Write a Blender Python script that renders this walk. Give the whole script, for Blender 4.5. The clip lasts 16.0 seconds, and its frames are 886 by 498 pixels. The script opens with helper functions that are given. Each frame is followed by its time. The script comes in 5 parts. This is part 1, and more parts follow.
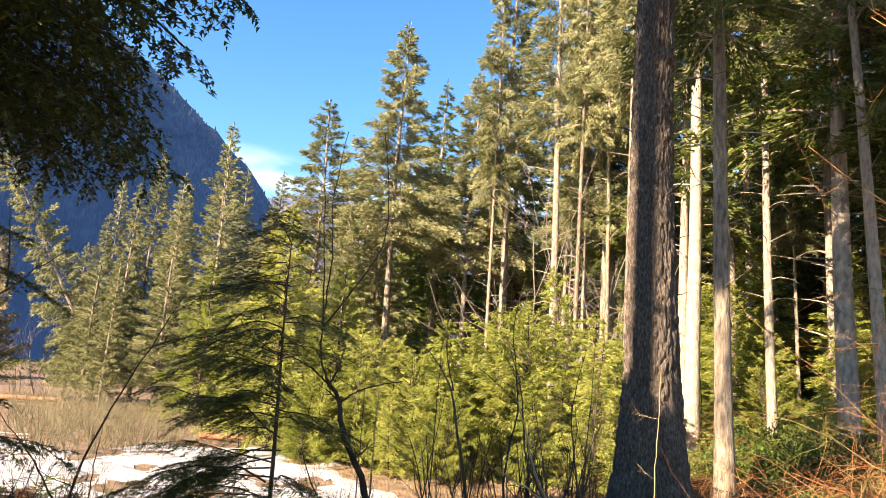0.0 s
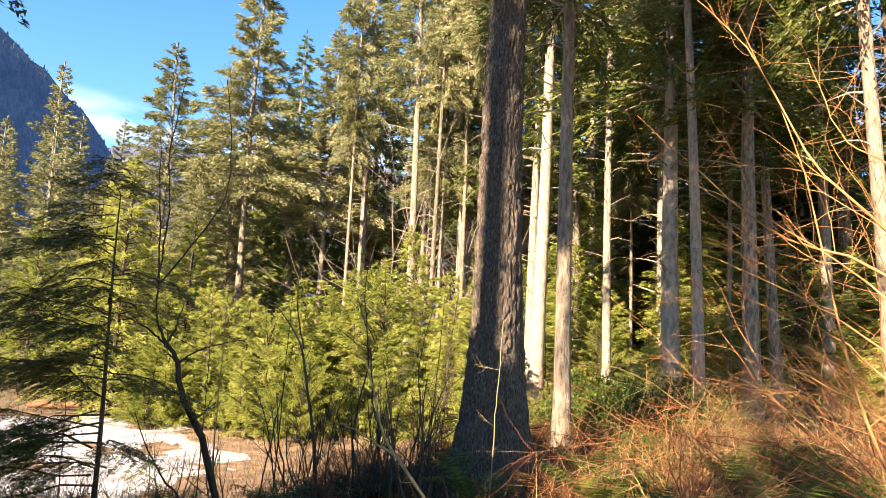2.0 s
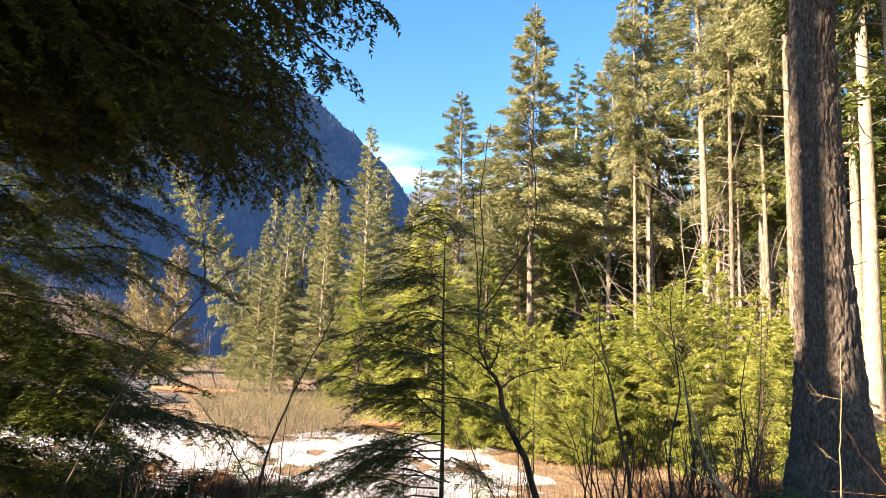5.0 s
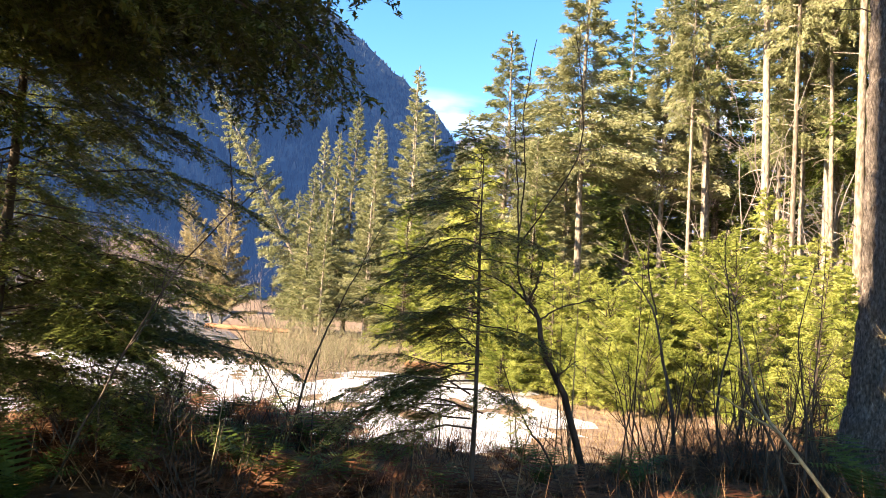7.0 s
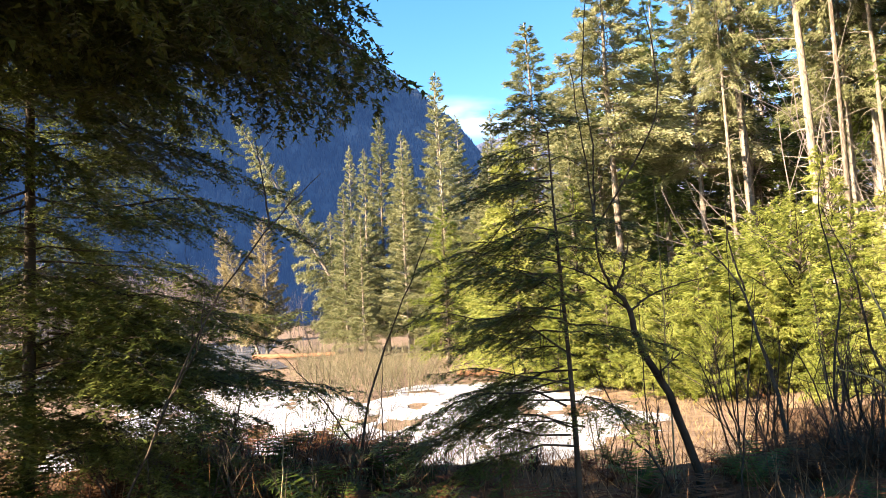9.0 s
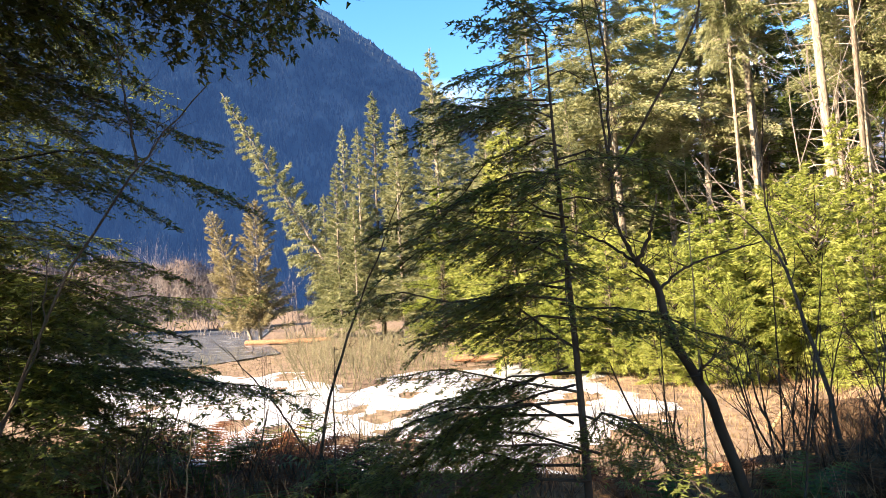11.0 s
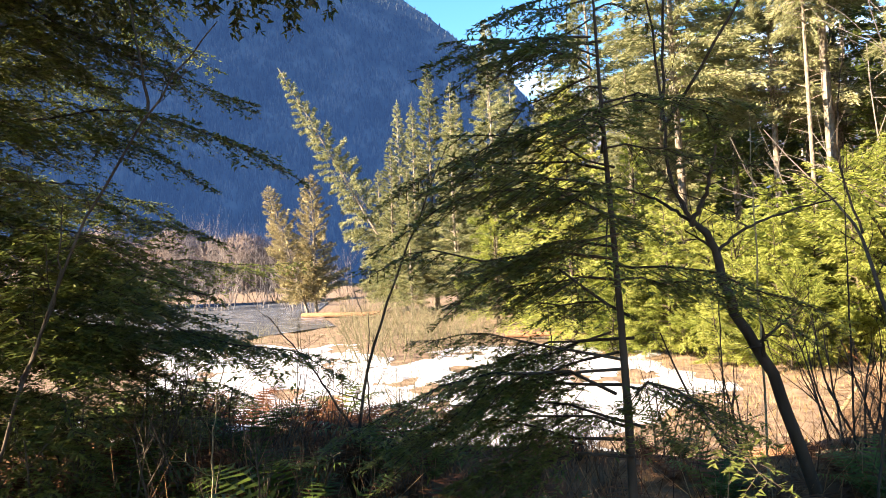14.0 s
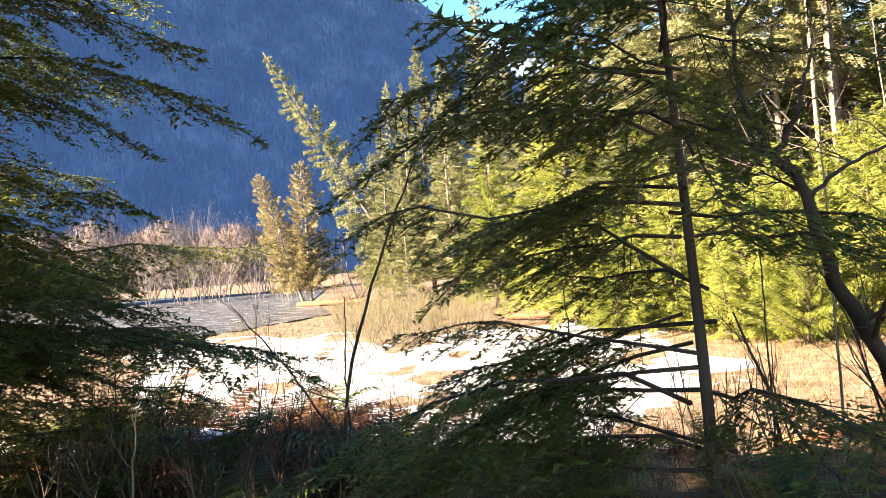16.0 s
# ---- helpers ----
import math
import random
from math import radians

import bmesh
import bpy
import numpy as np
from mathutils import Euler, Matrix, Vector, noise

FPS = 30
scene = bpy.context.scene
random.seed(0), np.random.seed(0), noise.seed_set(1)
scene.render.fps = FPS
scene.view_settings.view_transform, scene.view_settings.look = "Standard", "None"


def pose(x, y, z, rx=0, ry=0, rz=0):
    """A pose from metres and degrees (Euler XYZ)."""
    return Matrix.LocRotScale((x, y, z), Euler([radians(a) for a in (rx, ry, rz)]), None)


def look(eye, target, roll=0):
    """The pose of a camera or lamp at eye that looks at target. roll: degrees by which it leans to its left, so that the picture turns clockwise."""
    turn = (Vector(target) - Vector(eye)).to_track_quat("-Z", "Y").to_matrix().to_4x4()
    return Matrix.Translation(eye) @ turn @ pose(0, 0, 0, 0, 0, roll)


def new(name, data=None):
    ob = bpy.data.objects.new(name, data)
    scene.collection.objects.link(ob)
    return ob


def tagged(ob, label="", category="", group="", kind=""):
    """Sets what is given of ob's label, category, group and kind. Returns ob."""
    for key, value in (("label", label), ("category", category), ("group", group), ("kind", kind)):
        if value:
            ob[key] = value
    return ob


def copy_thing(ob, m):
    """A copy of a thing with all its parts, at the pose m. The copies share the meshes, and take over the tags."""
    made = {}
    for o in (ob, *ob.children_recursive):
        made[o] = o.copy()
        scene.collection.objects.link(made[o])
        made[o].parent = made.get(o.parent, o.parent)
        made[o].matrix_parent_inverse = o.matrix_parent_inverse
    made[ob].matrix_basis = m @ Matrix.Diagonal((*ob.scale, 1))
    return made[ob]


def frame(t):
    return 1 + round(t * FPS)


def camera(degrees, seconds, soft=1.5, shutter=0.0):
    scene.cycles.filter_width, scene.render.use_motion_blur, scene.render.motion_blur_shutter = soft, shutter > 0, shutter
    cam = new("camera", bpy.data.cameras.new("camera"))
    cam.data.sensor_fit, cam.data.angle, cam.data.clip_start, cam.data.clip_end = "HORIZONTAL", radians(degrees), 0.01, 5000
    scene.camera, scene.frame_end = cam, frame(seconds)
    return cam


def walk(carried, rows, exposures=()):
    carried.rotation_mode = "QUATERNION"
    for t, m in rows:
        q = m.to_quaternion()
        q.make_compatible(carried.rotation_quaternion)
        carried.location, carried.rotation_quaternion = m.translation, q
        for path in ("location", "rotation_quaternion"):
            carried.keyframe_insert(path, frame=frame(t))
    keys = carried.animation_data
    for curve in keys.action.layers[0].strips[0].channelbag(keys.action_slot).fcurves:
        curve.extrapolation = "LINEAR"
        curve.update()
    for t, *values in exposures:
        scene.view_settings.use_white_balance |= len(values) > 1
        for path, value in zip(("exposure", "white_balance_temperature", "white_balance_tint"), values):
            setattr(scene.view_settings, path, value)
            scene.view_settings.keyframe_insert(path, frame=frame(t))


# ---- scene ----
cam = camera(66.96, 16.0, soft=0.7)
PATH = [
    (0.0, -0.000, 0.000, 1.550, -0.67, 10.83, -3.71),
    (0.5, 0.020, 0.042, 1.562, -4.89, 10.76, -4.10),
    (1.0, 0.099, 0.025, 1.556, -10.46, 9.63, -3.78),
    (1.5, 0.125, 0.049, 1.544, -14.13, 7.91, -2.13),
    (2.0, 0.100, -0.004, 1.538, -12.47, 7.96, -2.49),
    (2.5, 0.072, 0.010, 1.541, -8.37, 8.52, -3.59),
    (3.0, 0.056, 0.014, 1.535, -5.51, 8.79, -3.36),
    (3.5, -0.008, 0.048, 1.539, 2.84, 9.36, -0.41),
    (4.0, -0.073, 0.045, 1.537, 9.89, 9.86, -1.09),
    (4.2, -0.076, 0.009, 1.541, 10.34, 10.04, -1.88),
    (6.3, -0.101, -0.129, 1.467, 13.74, 6.61, -1.88),
    (6.5, -0.098, -0.084, 1.433, 14.87, 6.08, -4.10),
    (7.0, -0.063, 0.197, 1.401, 15.55, 4.49, -3.55),
    (7.5, -0.097, 0.304, 1.408, 18.67, 3.26, 1.50),
    (8.0, -0.247, 0.379, 1.354, 16.26, 4.39, 1.39),
    (8.5, -0.377, 0.555, 1.428, 16.38, 6.45, 4.56),
    (9.0, -0.453, 0.742, 1.389, 18.94, 5.07, 3.15),
    (9.2, -0.473, 0.859, 1.337, 18.93, 3.71, 1.48),
    (11.3, -0.676, 2.014, 1.354, 19.43, 3.81, 4.17),
    (11.5, -0.680, 2.049, 1.351, 20.27, 4.39, 4.53),
    (12.0, -0.683, 2.109, 1.351, 20.13, 4.32, -0.96),
    (12.5, -0.676, 2.108, 1.348, 20.52, 5.14, -0.29),
    (13.0, -0.694, 2.121, 1.303, 23.01, 4.65, 1.12),
    (13.5, -0.685, 2.145, 1.283, 24.59, 3.11, 1.78),
    (14.0, -0.653, 2.168, 1.271, 23.61, 1.96, 2.89),
    (14.5, -0.627, 2.185, 1.270, 20.61, 1.97, 3.39),
    (15.0, -0.665, 2.280, 1.283, 20.34, 2.36, 3.60),
    (15.5, -0.804, 2.603, 1.194, 20.57, 0.16, 1.05),
    (16.0, -0.966, 2.917, 1.213, 23.31, 0.59, 4.85),
]
walk(cam, [(t, pose(x, y, z, 90 + pitch, roll, yaw)) for t, x, y, z, yaw, pitch, roll in PATH], [(0.0, 2.5, 7900, 20), (4.0, 2.52, 7900, 19), (7.0, 2.83, 7700, 19), (8.0, 2.92, 7600, 19), (9.0, 2.75, 7500, 18), (12.5, 2.8, 7500, 17), (14.0, 2.92, 7600, 17), (15.0, 2.95, 7700, 17), (16.0, 3.25, 7900, 17)])

# ---- world, sun, exposure ----
SUN_AZ, SUN_EL = radians(132), radians(28)   # turned from +y towards -x
sun_way = Vector((-math.sin(SUN_AZ) * math.cos(SUN_EL), math.cos(SUN_AZ) * math.cos(SUN_EL), math.sin(SUN_EL)))
world = bpy.data.worlds.new("winter_sky")
scene.world = world
world.use_nodes = True
wn, wl = world.node_tree.nodes, world.node_tree.links
sky = wn.new("ShaderNodeTexSky")
sky.sky_type, sky.sun_disc = "NISHITA", False
sky.sun_elevation, sky.sun_rotation = SUN_EL, -SUN_AZ
sky.air_density, sky.dust_density, sky.ozone_density = 1.0, 0.0, 4.0
wn["Background"].inputs["Strength"].default_value = 0.066
# a thin bank of bright cloud low over the valley
geo = wn.new("ShaderNodeTexCoord")
sep = wn.new("ShaderNodeSeparateXYZ")
wl.new(geo.outputs["Generated"], sep.inputs[0])
band = wn.new("ShaderNodeMapRange")
band.inputs["From Min"].default_value, band.inputs["From Max"].default_value = 0.31, 0.26
wl.new(sep.outputs["Z"], band.inputs["Value"])
puff = wn.new("ShaderNodeTexNoise")
puff.inputs["Scale"].default_value, puff.inputs["Detail"].default_value = 5.0, 6.0
stretch = wn.new("ShaderNodeMapping")
stretch.inputs["Scale"].default_value = (1, 1, 3.5)
wl.new(geo.outputs["Generated"], stretch.inputs[0])
wl.new(stretch.outputs[0], puff.inputs["Vector"])
puff_ramp = wn.new("ShaderNodeMapRange")
puff_ramp.inputs["From Min"].default_value, puff_ramp.inputs["From Max"].default_value = 0.40, 0.66
wl.new(puff.outputs[0], puff_ramp.inputs["Value"])
low = wn.new("ShaderNodeMapRange")
low.inputs["From Min"].default_value, low.inputs["From Max"].default_value = 0.24, 0.28
wl.new(sep.outputs["Z"], low.inputs["Value"])
lens_band = wn.new("ShaderNodeMath")
lens_band.operation = "MULTIPLY"
wl.new(band.outputs[0], lens_band.inputs[0])
wl.new(low.outputs[0], lens_band.inputs[1])
cloud = wn.new("ShaderNodeMath")
cloud.operation = "MULTIPLY"
wl.new(lens_band.outputs[0], cloud.inputs[0])
wl.new(puff_ramp.outputs[0], cloud.inputs[1])
mixc = wn.new("ShaderNodeMix")
mixc.data_type = "RGBA"
wl.new(cloud.outputs[0], mixc.inputs["Factor"])
clear = wn.new("ShaderNodeHueSaturation")
clear.inputs["Saturation"].default_value, clear.inputs["Value"].default_value = 1.25, 1.15
wl.new(sky.outputs[0], clear.inputs["Color"])
wl.new(clear.outputs[0], mixc.inputs["A"])
mixc.inputs["B"].default_value = (6.0, 6.8, 7.8, 1)
wl.new(mixc.outputs["Result"], wn["Background"].inputs["Color"])

lamp = bpy.data.lights.new("sun", "SUN")
lamp.energy, lamp.angle, lamp.color = 5.0, radians(0.5), (1.0, 0.86, 0.66)
sun = new("sun", lamp)
sun.matrix_world = look(tuple(sun_way * 60), (0, 0, 0))


# ---- materials ----
def mat(name, ramp, scale=6.0, rough=0.85, bump=0.0, bump_scale=40.0, stretch=(1, 1, 1), island=0.0, obj=0.0, thin=0.0, detail=6.0, spec=0.2):
    """Noise-driven colour between the ramp's stops, fine relief, per-piece and per-object variation; thin: light that passes through leaves."""
    m = bpy.data.materials.new(name)
    m.use_nodes = True
    n, l = m.node_tree.nodes, m.node_tree.links
    b = n["Principled BSDF"]
    b.inputs["Roughness"].default_value = rough
    b.inputs["Specular IOR Level"].default_value = spec
    tc = n.new("ShaderNodeTexCoord")
    mp = n.new("ShaderNodeMapping")
    mp.inputs["Scale"].default_value = stretch
    l.new(tc.outputs["Object"], mp.inputs[0])
    nz = n.new("ShaderNodeTexNoise")
    nz.inputs["Scale"].default_value, nz.inputs["Detail"].default_value = scale, detail
    l.new(mp.outputs[0], nz.inputs["Vector"])
    fac = nz.outputs[0]

    def add(sock, amount):
        nonlocal fac
        k = n.new("ShaderNodeMath")
        k.operation = "MULTIPLY_ADD"
        l.new(sock, k.inputs[0])
        k.inputs[1].default_value = amount
        l.new(fac, k.inputs[2])
        s = n.new("ShaderNodeMath")
        s.operation = "SUBTRACT"
        l.new(k.outputs[0], s.inputs[0])
        s.inputs[1].default_value = amount / 2
        fac = s.outputs[0]
    if island:
        add(n.new("ShaderNodeNewGeometry").outputs["Random Per Island"], island)
    if obj:
        add(n.new("ShaderNodeObjectInfo").outputs["Random"], obj)
    rp = n.new("ShaderNodeValToRGB")
    rp.color_ramp.elements.remove(rp.color_ramp.elements[1])
    for i, (pos, col) in enumerate(ramp):
        e = rp.color_ramp.elements[0] if i == 0 else rp.color_ramp.elements.new(pos)
        e.position, e.color = pos, (*col, 1)
    l.new(fac, rp.inputs[0])
    l.new(rp.outputs[0], b.inputs["Base Color"])
    if bump:
        n2 = n.new("ShaderNodeTexNoise")
        n2.inputs["Scale"].default_value, n2.inputs["Detail"].default_value = bump_scale, 8.0
        l.new(mp.outputs[0], n2.inputs["Vector"])
        bp = n.new("ShaderNodeBump")
        bp.inputs["Strength"].default_value, bp.inputs["Distance"].default_value = 1.0, bump
        l.new(n2.outputs[0], bp.inputs["Height"])
        l.new(bp.outputs[0], b.inputs["Normal"])
    if thin:
        tr = n.new("ShaderNodeBsdfTranslucent")
        l.new(rp.outputs[0], tr.inputs["Color"])
        mx = n.new("ShaderNodeMixShader")
        mx.inputs[0].default_value = thin
        l.new(b.outputs[0], mx.inputs[1])
        l.new(tr.outputs[0], mx.inputs[2])
        l.new(mx.outputs[0], n["Material Output"].inputs[0])
    return m


M_NEEDLE = mat("conifer_needles", [(0.2, (0.088, 0.105, 0.045)), (0.5, (0.198, 0.213, 0.102)), (0.8, (0.32, 0.325, 0.18))], 0.7, 0.6, island=0.35, obj=0.3, thin=0.42)
M_NEEDLE_DRY = mat("sparse_tan_needles", [(0.2, (0.14, 0.125, 0.065)), (0.5, (0.27, 0.23, 0.12)), (0.8, (0.38, 0.33, 0.19))], 0.9, 0.7, island=0.4, obj=0.2, thin=0.25)
M_YOUNG = mat("young_hemlock_needles", [(0.2, (0.11, 0.145, 0.025)), (0.5, (0.225, 0.262, 0.058)), (0.8, (0.36, 0.375, 0.11))], 0.9, 0.55, island=0.35, obj=0.3, thin=0.45)
# dark needles that carry the shade of the crowns in their colour
M_NEEDLE_SHADE = mat("dark_shade_needles", [(0.2, (0.040, 0.065, 0.018)), (0.5, (0.085, 0.115, 0.028)), (0.8, (0.16, 0.18, 0.045))], 1.5, 0.5, island=0.35, thin=0.4)
# lighter copy for hemlocks that catch sun; the sunlight is in the colour
M_BANK = mat("lit_green_hemlock_needles", [(0.2, (0.06, 0.085, 0.022)), (0.5, (0.125, 0.155, 0.04)), (0.8, (0.23, 0.25, 0.08))], 1.5, 0.5, island=0.35, thin=0.5)
M_BARK = mat("pale_grey_bark", [(0.28, (0.09, 0.074, 0.058)), (0.48, (0.205, 0.174, 0.138)), (0.72, (0.32, 0.28, 0.228))], 5.0, 0.9, 0.03, 14.0, (2.0, 2.0, 0.9), obj=0.3, detail=10)
M_BARK_DARK = mat("dark_twig_bark", [(0.3, (0.028, 0.022, 0.017)), (0.6, (0.07, 0.055, 0.042)), (0.85, (0.13, 0.105, 0.08))], 6.0, 0.9, 0.004, 60.0, (1, 1, 0.4), obj=0.2)
M_BARK_BIG = mat("furrowed_fir_bark", [(0.28, (0.040, 0.032, 0.027)), (0.45, (0.088, 0.073, 0.062)), (0.60, (0.145, 0.123, 0.104)), (0.78, (0.25, 0.22, 0.187))], 17.0, 0.95, 0.03, 34.0, (2.8, 2.8, 1.0), detail=12)
M_BARK_RED = mat("reddish_twig_bark", [(0.3, (0.09, 0.032, 0.016)), (0.55, (0.20, 0.082, 0.034)), (0.8, (0.30, 0.17, 0.075))], 3.0, 0.7, obj=0.3, island=0.4)
M_BARK_ORANGE = mat("orange_brown_twig_bark", [(0.3, (0.20, 0.085, 0.035)), (0.6, (0.36, 0.19, 0.075)), (0.85, (0.42, 0.32, 0.15))], 2.5, 0.6, island=0.4)
M_BARK_OLIVE = mat("olive_twig_bark", [(0.3, (0.09, 0.075, 0.03)), (0.7, (0.22, 0.18, 0.08))], 4.0, 0.7, island=0.3)
M_TAN_TWIG = mat("tan_willow_twig", [(0.3, (0.15, 0.12, 0.07)), (0.7, (0.31, 0.26, 0.15))], 2.0, 0.85, island=0.5)
M_WILLOW = mat("olive_grey_willow_twig", [(0.3, (0.085, 0.078, 0.045)), (0.7, (0.19, 0.172, 0.105))], 2.0, 0.85, island=0.5)
M_GREY_TWIG = mat("grey_alder_twig", [(0.3, (0.13, 0.112, 0.102)), (0.7, (0.28, 0.245, 0.225))], 1.0, 0.85, island=0.4, obj=0.2)
M_PINK_TWIG = mat("rosy_brush_twig", [(0.3, (0.11, 0.086, 0.078)), (0.7, (0.23, 0.183, 0.16))], 0.6, 0.9, island=0.5, obj=0.2)
M_FERN = mat("green_fern", [(0.3, (0.030, 0.055, 0.012)), (0.7, (0.095, 0.14, 0.026))], 4.0, 0.5, island=0.4, obj=0.3, thin=0.3)
M_DEADFERN = mat("rusty_dead_fern", [(0.3, (0.06, 0.022, 0.010)), (0.6, (0.12, 0.050, 0.024)), (0.85, (0.21, 0.11, 0.052))], 4.0, 0.8, island=0.5, obj=0.3, thin=0.2)
M_GRASS = mat("dry_grass", [(0.3, (0.17, 0.12, 0.055)), (0.6, (0.30, 0.21, 0.11)), (0.85, (0.42, 0.32, 0.18))], 0.6, 0.8, island=0.5, thin=0.2)
M_SEDGE = mat("olive_brown_sedge", [(0.3, (0.075, 0.066, 0.034)), (0.6, (0.15, 0.13, 0.07)), (0.85, (0.26, 0.215, 0.125))], 0.6, 0.85, island=0.5, thin=0.2)
M_LITTER = mat("rust_litter", [(0.3, (0.07, 0.034, 0.018)), (0.6, (0.19, 0.095, 0.046)), (0.85, (0.36, 0.22, 0.115))], 1.5, 0.85, island=0.6)
M_MOUND = mat("peaty_root_fibre", [(0.3, (0.045, 0.028, 0.017)), (0.6, (0.12, 0.075, 0.045)), (0.85, (0.24, 0.16, 0.095))], 4.0, 0.95, 0.03, 20.0, (3, 3, 0.5), island=0.4)
M_LOG = mat("weathered_red_log", [(0.3, (0.10, 0.045, 0.025)), (0.7, (0.30, 0.16, 0.09))], 5.0, 0.9, 0.01, 30.0, (1, 5, 5))
M_SNOW = mat("old_snow", [(0.3, (0.20, 0.21, 0.235)), (0.45, (0.34, 0.36, 0.395)), (0.65, (0.49, 0.505, 0.535))], 1.3, 0.55, 0.12, 2.2, thin=0.0, spec=0.4)


def ground_material():
    """Rusty forest litter that gives way to tan grass and gravel on the flat by the river."""
    m = mat("forest_floor", [(0.3, (0.045, 0.026, 0.014)), (0.5, (0.11, 0.058, 0.028)), (0.7, (0.20, 0.115, 0.055))], 2.5, 0.95, 0.05, 14.0)
    n, l = m.node_tree.nodes, m.node_tree.links
    b = n["Principled BSDF"]
    first = b.inputs["Base Color"].links[0].from_socket
    tc = n.new("ShaderNodeTexCoord")
    sp = n.new("ShaderNodeSeparateXYZ")
    l.new(tc.outputs["Object"], sp.inputs[0])
    nz = n.new("ShaderNodeTexNoise")
    nz.inputs["Scale"].default_value, nz.inputs["Detail"].default_value = 0.35, 5.0
    l.new(tc.outputs["Object"], nz.inputs["Vector"])
    k = n.new("ShaderNodeMath")
    k.operation = "MULTIPLY_ADD"
    l.new(nz.outputs[0], k.inputs[0])
    k.inputs[1].default_value = 0.9
    l.new(sp.outputs["Z"], k.inputs[2])
    mr = n.new("ShaderNodeMapRange")
    mr.inputs["From Min"].default_value, mr.inputs["From Max"].default_value = -0.35, -0.65
    l.new(k.outputs[0], mr.inputs["Value"])
    n2 = n.new("ShaderNodeTexNoise")
    n2.inputs["Scale"].default_value, n2.inputs["Detail"].default_value = 3.0, 9.0
    l.new(tc.outputs["Object"], n2.inputs["Vector"])
    rp = n.new("ShaderNodeValToRGB")
    rp.color_ramp.elements[0].position, rp.color_ramp.elements[0].color = 0.3, (0.095, 0.066, 0.046, 1)
    rp.color_ramp.elements[1].position, rp.color_ramp.elements[1].color = 0.72, (0.26, 0.19, 0.137, 1)
    l.new(n2.outputs[0], rp.inputs[0])
    mx = n.new("ShaderNodeMix")
    mx.data_type = "RGBA"
    l.new(mr.outputs[0], mx.inputs["Factor"])
    l.new(first, mx.inputs["A"])
    l.new(rp.outputs[0], mx.inputs["B"])
    l.new(mx.outputs["Result"], b.inputs["Base Color"])
    return m


M_GROUND = ground_material()
M_WATER = mat("grey_shallow_river", [(0.35, (0.035, 0.042, 0.05)), (0.55, (0.09, 0.10, 0.115)), (0.70, (0.34, 0.36, 0.39))], 0.8, 0.25, 0.04, 2.5, (1, 2.8, 1), spec=0.5)


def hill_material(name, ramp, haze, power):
    """A far wooded slope; the blue air before it is painted as surface glow."""
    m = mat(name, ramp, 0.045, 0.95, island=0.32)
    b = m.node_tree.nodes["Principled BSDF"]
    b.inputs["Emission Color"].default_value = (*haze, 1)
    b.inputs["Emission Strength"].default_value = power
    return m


M_HILL = hill_material("far_shaded_hazy_woods", [(0.25, (0.004, 0.008, 0.009)), (0.5, (0.020, 0.032, 0.036)), (0.75, (0.065, 0.078, 0.08))], (0.035, 0.105, 0.31), 0.10)
M_FARHILL = hill_material("far_hazy_snowy_slope", [(0.25, (0.02, 0.026, 0.04)), (0.6, (0.06, 0.066, 0.09)), (0.8, (0.17, 0.175, 0.2))], (0.2, 0.3, 0.6), 0.10)


# ---- mesh helpers ----
def rng(seed):
    return np.random.RandomState(seed)


def mesh(name, verts, faces, material, smooth=False):
    me = bpy.data.meshes.new(name)
    me.from_pydata(np.asarray(verts, dtype=float).tolist(), [], [list(f) for f in faces])
    me.materials.append(material)
    if smooth:
        me.polygons.foreach_set("use_smooth", np.ones(len(me.polygons), dtype=bool))
    me.update()
    return me


def part(name, geo_data, material, parent, label="", smooth=False):
    ob = new(name, mesh(name, geo_data[0], geo_data[1], material, smooth))
    ob.parent = parent
    if label:
        ob["label"] = label
    return ob


def thing(name, place, label, category, group="", kind=""):
    ob = new(name)
    ob.empty_display_size = 0.2
    ob.matrix_basis = Matrix.Translation(place)
    return tagged(ob, label, category, group, kind)


